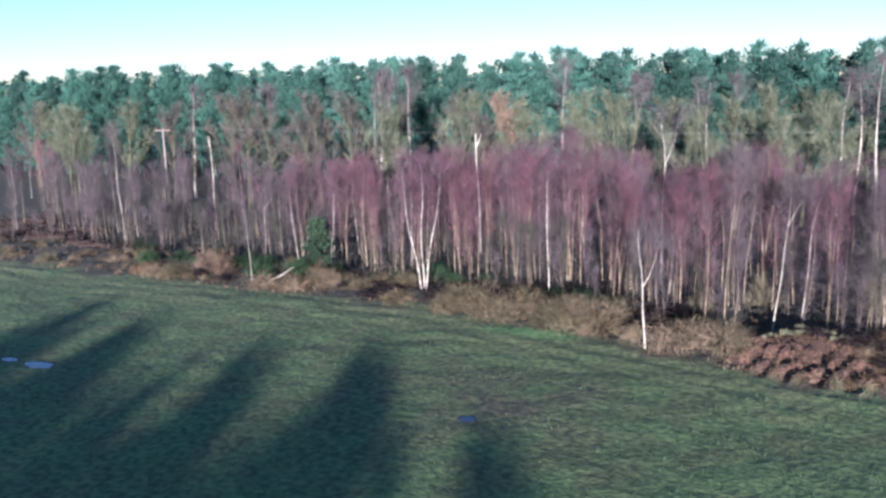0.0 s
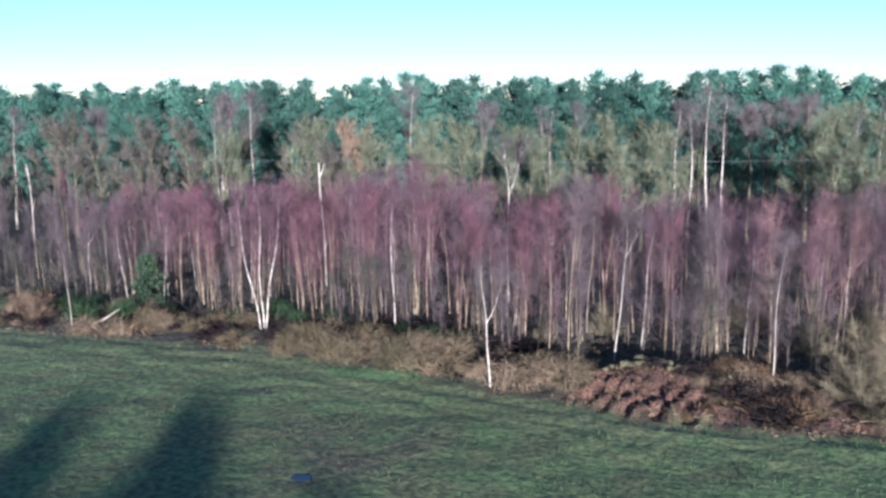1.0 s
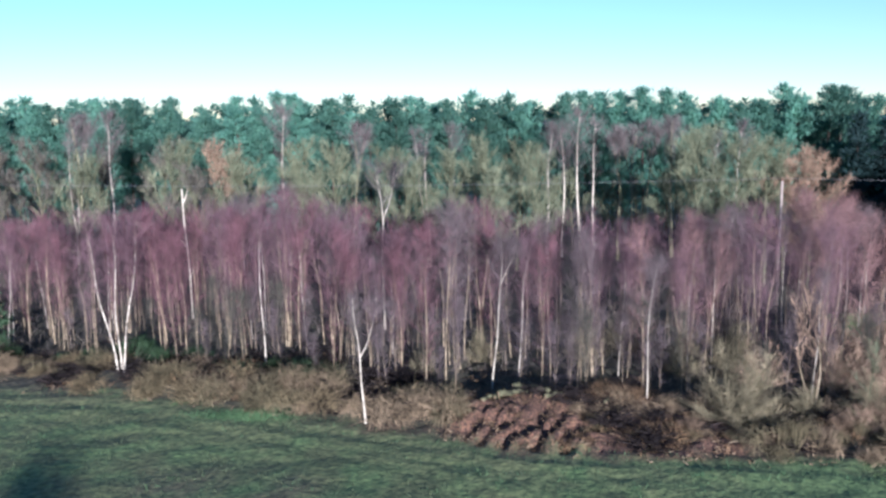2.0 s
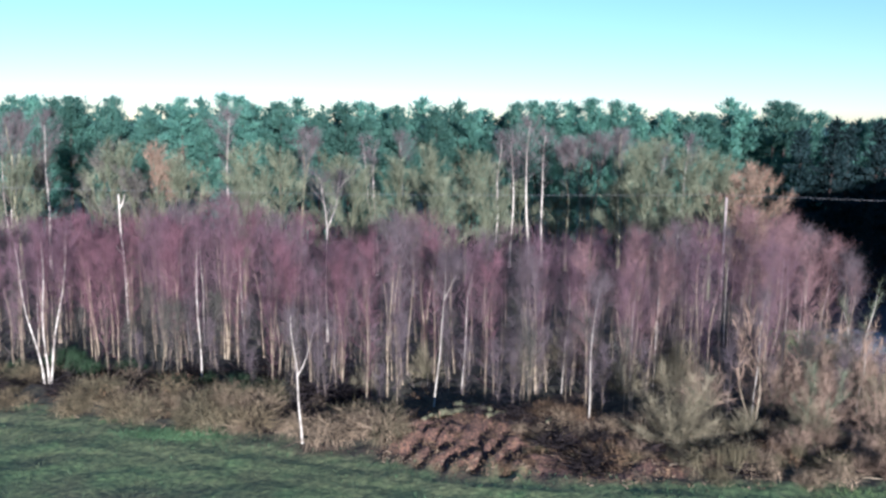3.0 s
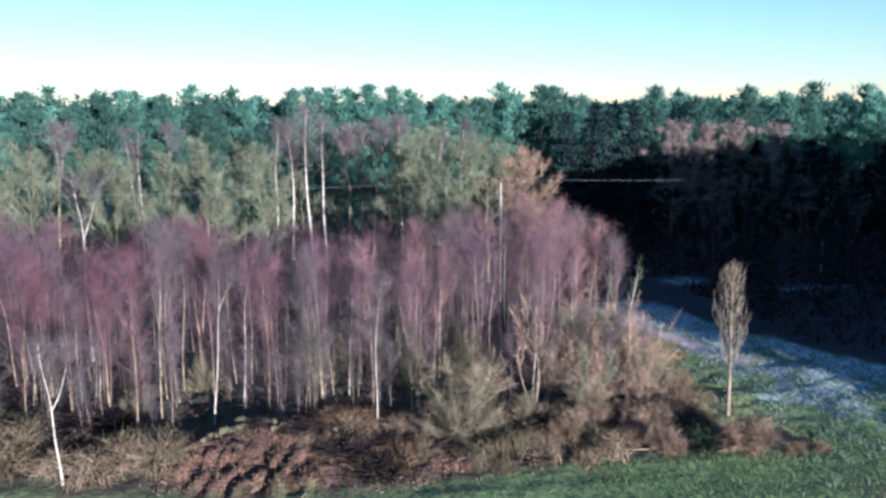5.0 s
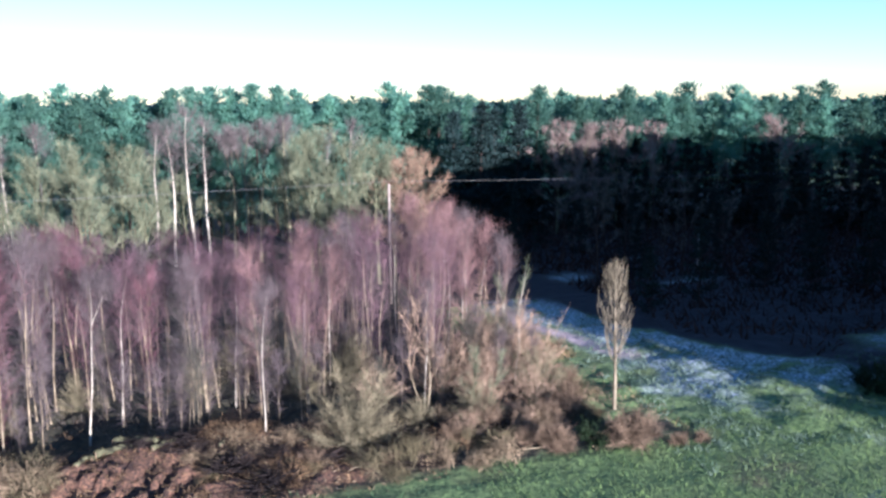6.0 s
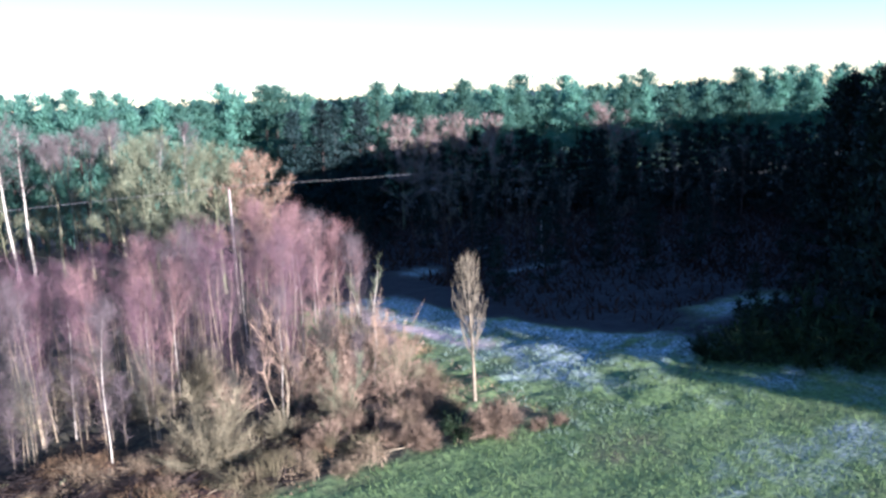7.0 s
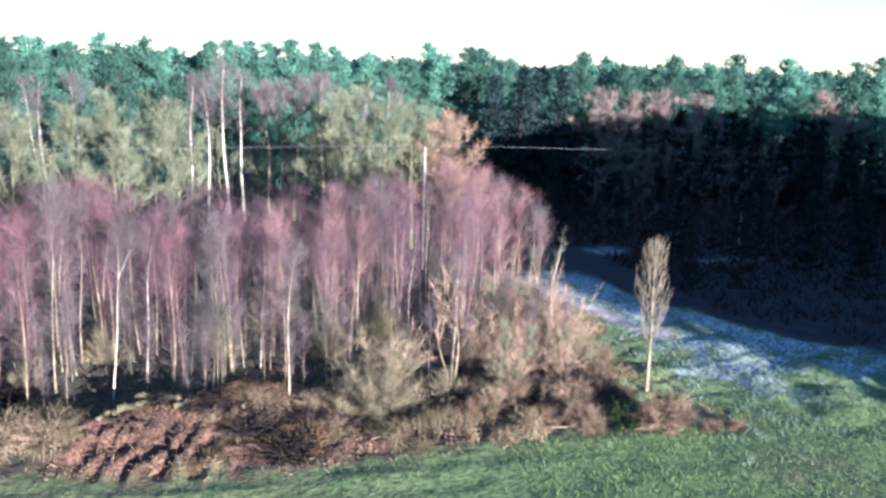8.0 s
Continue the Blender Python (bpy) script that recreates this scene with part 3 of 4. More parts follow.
tall = [birch(15.0, 0.56, 2.3, 1, L_TALL, (M_OLDBIRCH, M_OLDBIRCH, M_LICHEN)[k], M_ASHTWIG, 22, 96, fine=0.85, fork=(0, 0, 0.6)[k], fork_way=(0.25, 0.2, 1.5), rad=0.0108, rise=(0.4, 1.2)) for k in range(3)]
tall_clump = birch(15.0, 0.5, 2.2, 3, "tall birch of three white stems with a thin crown", M_OLDBIRCH, M_ASHTWIG, 24, 70, fine=0.8, rad=0.0100)
forked = birch(6.7, 0.62, 0.9, 1, "lone white birch forking low, at the field's edge", M_OLDBIRCH, M_TWIG_DULL, 12, 30, fork=0.52, rad=0.0096, fine=0.8, fork_way=(0.75, 0.1, 1.3))
tripod = birch(9.9, 0.45, 1.3, 3, "three-stemmed white birch rising from one foot", M_BIRCH, None, 40, 38, rad=0.0085, splay=(-1.4, 0.1, 1.5))
crooked = birch(12.4, 0.68, 2.0, 1, "old white birch with a crooked forked top", M_OLDBIRCH, M_TWIG_DARK, 8, 60, fork=0.68, rad=0.0085, fine=0.7, rise=(0.3, 1.0), fork_way=(0.6, 0.2, 1.2), white_limbs=True)


def canopy(x):
    """Height factor of the birches along the wood, fitted to the camera's view; the dip bares the crooked birch."""
    return float(np.interp(x, [-80, -60, -45, -32, -24, -19, -14, -11, -9.6, -8.4, -6, -3, 3, 8, 13, 20], [0.80, 0.82, 0.84, 0.90, 0.96, 1.05, 1.03, 0.86, 0.76, 0.86, 1.03, 0.96, 0.90, 0.93, 0.98, 0.93]))


# front stems: x, y, height
FRONT_WEST = [(-63.9, 53.8, 13.0), (-62.0, 60.1, 9.0), (-39.8, 42.1, 7.6), (-43.7, 49.4, 7.5), (-43.0, 50.9, 7.6), (-76.5, 60.6, 8.0), (-73.5, 59.4, 8.0),
              (-90.2, 68.6, 8.5), (-29.4, 46.2, 9.0), (-24.4, 46.6, 10.0), (-33.7, 51.4, 9.8), (-36.3, 53.0, 9.0), (-32.9, 49.4, 8.8), (-23.0, 49.6, 9.8),
              (-21.2, 49.7, 9.7), (-20.7, 52.9, 10.2), (-17.4, 51.3, 10.6), (-16.4, 52.1, 10.6), (-13.7, 48.4, 9.4)]
FRONT_EAST = [(-9.4, 45.7, 10.3), (-8.8, 46.1, 10.4), (-8.1, 50.3, 10.0), (-5.6, 43.4, 10.2), (-5.3, 45.7, 10.3), (-2.8, 42.2, 9.3), (-1.3, 44.2, 9.3),
              (0.2, 42.8, 9.3), (2.3, 41.9, 10.0), (3.6, 44.5, 10.3), (4.7, 44.4, 9.4), (5.6, 39.4, 8.0), (9.0, 48.1, 9.9), (12.5, 54.2, 9.0),
              (12.1, 48.9, 9.7), (13.9, 51.2, 9.4), (14.7, 40.9, 7.4), (-17.2, 50.3, 9.3), (-20.0, 54.2, 9.8), (-14.7, 51.1, 9.2)]
for x, y, h in FRONT_WEST + FRONT_EAST:
    k = birch_for(x)
    ob = random.choice(white) if x < -39 or (x, y) in ((5.6, 39.4), (14.7, 40.9), (-2.8, 42.2)) or random.random() < 0.12 else pairs[k % 3] if random.random() < 0.4 else young[k + random.choice((0, 4))]
    put(ob, x, y, height(x, y), None, h / 10.3 * (0.4 + 0.6 * canopy(x)), (rnd(-4, 4), rnd(-4, 4)))
put(forked, -9.2, 36.3, height(-9.2, 36.3), 0, 1.0, (0, -2))
put(tripod, -26.2, 43.8, height(-26.2, 43.8), 20)
put(crooked, -11.3, 55.5, 0.0, 20)

for x, y, h in [(18.8, 56, 10.4), (20.0, 53, 10.2), (21.5, 55.5, 9.8), (22.3, 52.5, 9.4), (23.6, 54.0, 8.6), (21.0, 50.0, 9.2), (24.6, 51.8, 7.4), (18.8, 50.5, 9.6), (17.5, 47.5, 8.6), (23.2, 50.0, 8.2), (25.2, 53.5, 6.6), (19.4, 58.5, 9.6), (22.0, 57.5, 9.3), (23.8, 58.0, 8.6), (20.6, 61.0, 9.6), (22.6, 61.5, 9.0), (24.8, 56.0, 7.6)]:
    put(young[birch_for(x) + random.choice((0, 4))], x, y, 0.0, None, h / 10.3, (rnd(-3, 3), rnd(-3, 3)))

# the thicket behind them
spots = [(x, y) for x, y, h in FRONT_WEST + FRONT_EAST]


def free(x, y, gap):
    return all((x - a) ** 2 + (y - b) ** 2 > gap * gap for a, b in spots)


def scatter(count, x0, x1, y0, y1, gap, keep):
    made, tries = [], 0
    while len(made) < count and tries < count * 60:
        tries += 1
        x, y = rnd(x0, x1), rnd(y0, y1)
        if keep(x, y) and free(x, y, gap):
            spots.append((x, y))
            made.append((x, y))
    return made


def thicket(x, y):
    return wood_line(x) + 9.5 < y < wood_line(x) + 27 - max(0, x - 5) * 0.35 and x < 18.5


for x, y in scatter(270, -92, 23, 41, 72, 1.1, thicket):
    if x < -46 and random.random() < 0.5 + 0.2 * smooth(-55, -75, x):
        continue
    k = birch_for(x)
    ob = rear[k % 3] if y > wood_line(x) + 16 else pairs[k % 3] if random.random() < 0.4 else young[k + random.choice((0, 4))]
    put(ob, x, y, 0.0, None, canopy(x) * rnd(0.80, 1.04) - 0.15 * smooth(14, 24, y - wood_line(x)), (rnd(-4, 4), rnd(-4, 4)))

saplings = [birch(4.6, 0.12, 1.0, 1, "thin birch sapling under the taller birches", M_YOUNG, (M_TWIG_DULL, M_UNDERTWIG)[k], 16, 30, fine=0.8, kind="birch_sapling") for k in range(2)]
for x, y in scatter(210, -80, 22, 40, 62, 0.7, lambda x, y: wood_line(x) + 7.5 < y < wood_line(x) + 20 and math.hypot(x + 37, y - 47) > 4):
    put(random.choice(saplings), x, y, height(x, y), None, rnd(0.6, 1.1), (rnd(-5, 5), rnd(-5, 5)))

# ---- taller trees behind ----
olive = [broad_tree(13.5, 4.2, 0.3, "bare grey-olive tree with a round lichened crown", (M_OLIVE, M_GREY, M_OLIVE)[k], M_MOSS) for k in range(3)]
bay_trees = [broad_tree(12.0, 3.8, 0.2, "bare dark tree in the shade of the pines", M_GREY, M_PINEBARK, 9, 6, 18, 0.022) for k in range(2)]
pale = broad_tree(12.5, 3.8, 0.3, "bare pale pinkish tree in front of the pines", M_PALE, M_MOSS)
tan = [broad_tree(12.0, 4.4, 0.25, "bare tree with warm rust-tan twigs in low sun", M_RUSTCROWN, M_MOSS, fat=0.020) for k in range(2)]
for x, y, h in [(-19.2, 76, 13.8), (-4.5, 76, 14.2), (0.5, 73, 12.5), (15.0, 74, 14.6), (18.5, 72, 14.2), (21.5, 74, 14.0), (-50, 76, 14.5), (-36.3, 76, 14.3), (-65, 76, 15.0),
                (-57, 80, 14.5), (-28, 74, 13.0), (-44, 72, 13.0), (-75, 74, 13.5), (-86, 78, 14.0), (-98, 80, 13.5), (-12, 72, 12.5), (-8, 78, 13.0), (14.2, 78, 13.0), (-24, 80, 14.0), (-31, 70, 12.0), (-39, 80, 14), (-52, 70, 12.5), (-60, 74, 13.5), (-70, 80, 14.5), (-92, 74, 13.0), (-104, 84, 13.5), (-112, 88, 14.0), (-120, 92, 14.0), (-15.5, 80, 13.2), (-47, 82, 14), (-1.5, 82, 13.6), (17, 80, 15), (-21.5, 70, 11.5), (-4, 70, 11.5), (5.0, 95, 9.5), (9.0, 94, 8.5), (12.6, 95, 9.0), (2.0, 96, 9.0), (16.5, 95, 9.0)]:
    put(olive[1] if x < -25 and random.random() < 0.5 else olive[random.choice((0, 2))], x, y, 0, None, h / 13.0)
    spots.append((x, y))
for x, y, h in [(26.2, 77, 12.9), (23.4, 75, 12.0), (-33, 80, 14.0), (52, 95, 15.2), (56, 96, 14.8), (61, 95, 15.2), (66, 94.5, 14.8), (84, 90, 15.6), (100, 93, 15.0), (24.4, 71, 8.8)]:
    put(pale if x > 40 else tan[int(y) % 2], x, y, 0, None, h / (12.5 if x > 40 else 12.0))
    spots.append((x, y))
for x, y, h in [(1.9, 90, 14.6), (3.6, 91, 14.4), (5.8, 92, 16.4), (7.2, 91, 15.2), (9.8, 89, 14.2), (11, 88, 14.4), (12.6, 90, 14.8), (16, 91, 15.2), (-26.8, 85, 17.0),
                (-11.3, 84, 14.6), (-8.5, 86, 14.5), (-48, 79, 16.5), (-46.5, 78, 16.0), (-44.0, 79, 16.2), (-66, 82, 15.0), (-20, 88, 15.0), (20, 90, 13.5), (23, 93, 14.5), (-82, 86, 15)]:
    put(tall_clump if x in (-11.3, -48) else tall[2] if 9 < x < 13 else random.choice(tall[:2] if 0 < x < 9 else tall), x, y, 0, None, h / 15.0, (rnd(-2, 2), rnd(-2, 2)))
    spots.append((x, y))
purple_back = [(-96, 72), (-100, 76), (-104, 74), (-93, 69), (-108, 80), (-88, 67), (-112, 77), (-60, 68), (-54, 70), (-70, 70), (15, 60), (18, 57), (17, 63), (12, 62), (18.5, 50)]
for x, y in purple_back:
    put(random.choice(young), x, y, 0, None, rnd(0.75, 0.88))

# ---- pines ----
L_PINE = "tall green pine in the dense plantation"
pines = [pine(19.0, rnd(3.8, 4.6), 0.3 - 0.05 * k, L_PINE, 60, 48, None, 1.7) for k in range(3)]
fine_pines = [pine(19.0, rnd(4.2, 5.2), 0.30 - 0.05 * k, L_PINE, 84, 108, None, 0.9, False, (1.35, 0.95, 1.5, 1.1, 1.7, 1.2)[k]) for k in range(6)]
small_pines = [pine(9.0, 2.3, 0.03, "small conifer at the plantation's foot, shade put into its needles", 40, 40, M_SHADED_NEEDLE, 2.0, True) for k in range(2)]


def plant(x, y, h=None, kinds=None):
    if free(x, y, 1.9):
        spots.append((x, y))
        put(random.choice(kinds or pines), x, y, -0.15, None, (h or rnd(17.2, 20.2)) / 19.0, (rnd(-1, 1), rnd(-1, 1)))


def row(a, b, step, wob, h=None, kinds=None):
    n = int(math.dist(a, b) / step)
    for i in range(n + 1):
        plant(a[0] + (b[0] - a[0]) * i / n + rnd(-wob, wob), a[1] + (b[1] - a[1]) * i / n + rnd(-wob, wob), h, kinds)


for k in range(2):
    row((-165 + 60 * k, 104 + 5 * k), (43, 107 + 5 * k), 3.2 + 1.0 * k, 1.3, None, (fine_pines, pines)[k])            # north plantation
    row((49 + 2 * k, 113 + 5 * k), (76 + 3 * k, 101 + 5 * k), 3.8, 1.2, None, (fine_pines, pines)[k])      # east plantation, its back
    row((76 + 3 * k, 101 + 5 * k), (104 + 5 * k, 84 + 2 * k), 3.8, 1.2, None, (fine_pines, pines)[k])
    row((106 + 5 * k, 82 + 2 * k), (140 + 5 * k, 60 + 2 * k), 3.8, 1.2, 18.6 + k, (fine_pines, pines)[k])
row((-150, 119), (43, 121), 4.6, 1.4, None, pines)
row((53, 123), (84, 113), 4.4, 1.2, None, pines)
random.seed(7)
field_shadow_pines = [pine(19.0, 7.6, 0.12, "broad pine out of view, set to cast a shadow on the field", 76, 40, None, 3.6) for k in range(2)]
# darkened conifers stand for the unlit trees at the clearing's edge
shaded_conifer = pine(18.0, 4.4, 0.02, "tall conifer by the frosted clearing, needles darkened to stand for shade", 80, 60, M_SHADED_NEEDLE, 2.6, True)
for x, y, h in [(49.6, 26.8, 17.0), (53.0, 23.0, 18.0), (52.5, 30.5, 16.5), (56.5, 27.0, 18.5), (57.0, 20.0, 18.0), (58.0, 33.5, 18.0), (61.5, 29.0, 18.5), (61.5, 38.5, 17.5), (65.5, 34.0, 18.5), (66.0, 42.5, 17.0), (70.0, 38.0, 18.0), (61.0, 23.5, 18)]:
    put(shaded_conifer, x, y, -0.15, None, h / 18.0)
# darkened blue-green to stand for shaded trees behind the clearing
shaded_back_conifer = pine(18.0, 3.8, 0.08, "tall conifer behind the frosted clearing, blue shade coloured into its needles", 90, 90, M_SHADED_BACK_NEEDLE, 1.2, True)
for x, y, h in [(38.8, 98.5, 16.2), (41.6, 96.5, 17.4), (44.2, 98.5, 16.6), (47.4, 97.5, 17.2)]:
    put(shaded_back_conifer, x, y, -0.15, None, h / 18.0)
belt, belt_spots = Shape(), []
for k in range(6):                                                 # unseen rows towards the sun, added to shade the bay
    for a, b, n in (((96 + 6 * k, 50 - 3 * k), (61 + 5 * k, -4 - 2 * k), 18), ((62 + 5 * k, -6), (66 + 5 * k, -32), 8), ((104 + 4 * k, 42 - 3 * k), (156, 22 - 3 * k), 14)):
        belt_spots += [(a[0] + (b[0] - a[0]) * i / n, a[1] + (b[1] - a[1]) * i / n, (19.3 if b[0] > 110 else 17.6 + 4.6 * min(1, 3.5 * i / n)) + rnd(-0.3, 0.3)) for i in range(n + 1)]
# extra unseen pines that put the dark bushes into shade
belt_spots += [(x, y, 20.5) for x, y in ((56.6, -22), (58.0, -15), (58.5, -29), (61, -20), (61.5, -12), (60.5, -7))]
belt_spots += [(x, -109.5 - 3 * (i % 2), rnd(18.8, 20.0)) for i, x in enumerate(np.arange(-60, 20.5, 2.6))]   # unseen pines across the field, added for their shade
for x, y, h in belt_spots:
    x, y = x + rnd(-0.8, 0.8), y + rnd(-0.8, 0.8)
    belt.tube([Vector((x, y, -0.4)), Vector((x, y, h * 0.9))], [0.25, 0.05], 5)
    for j in range(520):
        s = rnd(0.0, 1.0)
        d = around(rnd(-0.2, 0.9))
        belt.sliver(Vector((x, y, h * (0.08 + 0.88 * s))) + d * rnd(0, 1) * 3.4 * (1 - 0.8 * s ** 4), d, rnd(0.9, 1.6), rnd(0.4, 0.7))
tagged(new("pine_belt", belt.mesh("pine_belt", M_NEEDLE)), "dense pines out of view, added to shade the bay and field", "wood", kind="stuff")
# first two added beside the bush to lengthen its shadow northward
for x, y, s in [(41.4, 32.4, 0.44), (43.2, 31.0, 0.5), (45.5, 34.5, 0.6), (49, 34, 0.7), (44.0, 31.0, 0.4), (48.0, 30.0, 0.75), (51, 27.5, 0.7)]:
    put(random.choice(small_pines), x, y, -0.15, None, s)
# unseen pines placed and sized so that their shadows streak the field
for x, y in [(-5, -98), (-11, -98), (-17, -98), (-23, -99), (-30, -99), (-36, -98), (-44, -98), (-50, -99), (-56, -98)]:
    put(field_shadow_pines[0], x, y, -0.15, None, rnd(0.85, 0.95))
for x, y, s in [(16.2, -98, 1.0), (10.0, -100, 1.0), (-0.5, -98, 1.0), (25.2, -103, 0.975)]:
    put(field_shadow_pines[0], x, y, -0.15, 40, s)
for x, y in [(-8, -97), (-14, -100), (-20, -97), (-26, -100), (-33, -98), (-40, -99), (4, -106), (-17, -107), (-30, -108), (-5, -108)]:
    put(random.choice(field_shadow_pines), x, y, -0.15, None, rnd(0.97, 1.03))
put(field_shadow_pines[0], 17.6, -101.0, -0.15, 40, 0.99)
# dark-needled rows put shade along the plantation's foot
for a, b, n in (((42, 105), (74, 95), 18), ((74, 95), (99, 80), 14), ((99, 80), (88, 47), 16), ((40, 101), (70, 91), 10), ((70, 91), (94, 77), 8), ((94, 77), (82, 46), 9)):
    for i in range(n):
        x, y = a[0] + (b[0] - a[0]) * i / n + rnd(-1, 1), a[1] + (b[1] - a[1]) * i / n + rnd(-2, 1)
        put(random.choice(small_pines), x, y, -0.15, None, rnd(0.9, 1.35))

# dark scrub filling the shaded bay, its needles coloured for shade
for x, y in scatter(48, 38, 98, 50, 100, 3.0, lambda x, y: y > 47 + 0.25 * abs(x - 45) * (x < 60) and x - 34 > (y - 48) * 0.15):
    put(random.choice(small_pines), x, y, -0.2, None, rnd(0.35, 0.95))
for x, y in scatter(16, 40, 90, 56, 100, 4.0, lambda x, y: x - 36 > (y - 48) * 0.2):
    put(random.choice(bay_trees), x, y, -0.2, None, rnd(0.6, 0.95))

far = Shape()
for i in range(190):
    x, h = (-172 + 1.15 * i + rnd(-0.8, 0.8), rnd(17.0, 19.4))
    y = 111 + rnd(-1.5, 5)
    far.tube([Vector((x, y, -0.4)), Vector((x, y, h * 0.9))], [0.2, 0.05], 4)
    for j in range(70):
        s = rnd(0.0, 1.0) ** 0.8
        d = around(rnd(-0.2, 0.9))
        far.spike(Vector((x, y, h * (0.3 + 0.67 * s))) + d * rnd(0.3, 1) * 2.6 * (1 - s ** 2.2), d, rnd(0.6, 1.2), rnd(0.12, 0.26))
for i in range(1250):
    x, y = (rnd(-300, 300), rnd(114, 250)) if i < 850 else (rnd(55, 230), rnd(20, 190))
    if y < 114 and x < 114 + 1.65 * max(0, 84 - y) - 0.75 * max(0, y - 84):
        continue
    if y < 200 and x > 0 and 0.30 < x / y < 0.47:
        continue
    h = rnd(15.5, 18.2)
    for j in range(26):
        t = rnd(0.45, 1.0)
        d = around(rnd(-0.1, 0.9))
        far.spike(Vector((x, y, h * t)) + d * (1 - t) * 3.0, d, rnd(0.8, 1.8), rnd(0.35, 0.6))
tagged(new("far_wood", far.mesh("far_wood", M_NEEDLE)), "dark green pine wood stretching into the distance", "wood", kind="stuff")
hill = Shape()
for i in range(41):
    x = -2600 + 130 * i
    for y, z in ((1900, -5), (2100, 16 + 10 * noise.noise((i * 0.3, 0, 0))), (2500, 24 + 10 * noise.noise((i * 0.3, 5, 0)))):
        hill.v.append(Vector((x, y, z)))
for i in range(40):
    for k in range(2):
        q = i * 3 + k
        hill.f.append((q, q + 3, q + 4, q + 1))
tagged(new("backdrop_hill", hill.mesh("backdrop_hill", M_FARHILL, True)), "low wooded hill on the horizon, distance haze in its blue-green colour", "hill", kind="structure")

# ---- bushes and single trees at the edge ----
sallow = shrub(4.6, 5.2, "grey-green bare bush fanning out from its foot", M_SALLOW, M_MOSS, 60, 130, 0.8)
sallow_tan = shrub(4.6, 5.0, "tan bare bush fanning out from its foot", M_TAN, M_MOSS, 40, 66)
put(sallow, 9.6, 37.0, height(9.6, 37.0), 0)
tan_tall = shrub(6.6, 4.6, "tall tan bush of upright pale stems", M_TAN, M_MOSS, 30, 84, 0.9, 0.028)
for x, y, s in [(16.6, 37.6, 0.62), (21.6, 40.2, 0.75), (13.4, 37.8, 0.42), (3.0, 47.5, 0.6), (8.4, 45.6, 0.7), (11.4, 46.0, 0.8), (6.0, 50.5, 0.9), (-3.6, 47.6, 0.55), (-7.2, 44.6, 0.4)]:
    put(sallow, x, y, height(x, y), None, s)
for x, y, s in [(19.0, 43.0, 0.95), (22.4, 45.2, 1.05), (12.4, 42.5, 0.75), (18.0, 39.6, 0.8), (20.4, 38.4, 0.7), (15.2, 35.6, 0.45), (18.2, 35.4, 0.42)]:
    put(sallow_tan, x, y, height(x, y), None, s)
for x, y, s in [(17.2, 44.5, 0.95), (20.6, 46.6, 1.15), (23.4, 48.0, 1.1), (24.2, 45.0, 0.8), (16.0, 42.0, 0.9), (19.4, 41.6, 0.85), (22.2, 43.0, 0.85), (21.8, 49.5, 1.2)]:
    put(tan_tall, x, y, height(x, y), None, s)
low = shrub(1.7, 3.0, "low rust-brown bush on the grass", M_RUSTTWIG, M_MOSS, 44, 60)
for x, y, s in [(12.8, 34.6, 0.6), (14.6, 35.6, 0.7), (16.6, 36.6, 0.8), (17.8, 34.4, 0.6), (19.6, 35.6, 0.8), (21.4, 36.6, 0.8), (22.8, 38.6, 0.8), (7.2, 35.6, 0.5), (10.8, 34.2, 0.5), (24.0, 41.5, 0.8), (-45.6, 45.0, 1.25), (-44.2, 44.2, 0.8), (24.9, 31.4, 0.42), (26.2, 31.2, 0.36), (19.2, 32.9, 0.55)]:
    put(low, x, y, height(x, y), None, s)
mound = shrub(1.75, 2.7, "rounded tan bramble mound on the grass", M_RUSTTWIG, M_RUSTTWIG, 60, 70, 0.9)
for x, y, s in [(22.7, 32.2, 1.12), (18.8, 33.3, 0.75)]:
    put(mound, x, y, height(x, y), None, s)


def crooked_tree(label, h, stems, bark, twig):
    """A small bare tree of a few bent stems; stems: turn and lean in degrees, share of the height."""
    ob = thing("small_tree", label, "tree", "small bare trees at the wood's edge")
    crown = Shape()
    for turn, lean, share in stems:
        s, w, a = Shape(), radians(turn), radians(lean)
        d = Vector((math.cos(w) * math.sin(a), math.sin(w) * math.sin(a), math.cos(a)))
        pts = limb(s, Vector((0.06 * math.cos(w), 0.06 * math.sin(w), -0.2)), d, h * share, 0.009 * h, 0.12, 6, 6)
        for k in range(9):
            f = rnd(0.4, 1.0)
            sub = limb(crown, along(pts, f), d + around(rnd(0.0, 1.2)) * 0.9, h * rnd(0.14, 0.26), 0.016, 0.3)
            for j in range(40):
                crown.sliver(along(sub, rnd(0.1, 1.0)), (sub[-1] - sub[0]).normalized() + around(rnd(-0.5, 1.3)), rnd(0.25, 0.7), rnd(0.005, 0.009))
        part("stem", s, bark, ob, "", True)
    part("crown", crown, twig, ob)
    return ob


put(crooked_tree("small bare tree forking low into two reddish stems", 6.0, ((170, 14, 0.9), (20, 8, 1.0)), M_YOUNG, M_TAN), 14.3, 39.4, height(14.3, 39.4), 0)
put(crooked_tree("small forked greenish tree in a bush", 4.2, ((160, 20, 0.9), (10, 24, 1.0)), M_MOSS, M_OLIVE), 16.4, 37.0, height(16.4, 37.0), 0)
put(crooked_tree("pale bare stem leaning out over the grass", 3.6, ((-5, 30, 1.0),), M_OLDBIRCH, M_TAN), 21.2, 41.0, height(21.2, 41.0), 0)
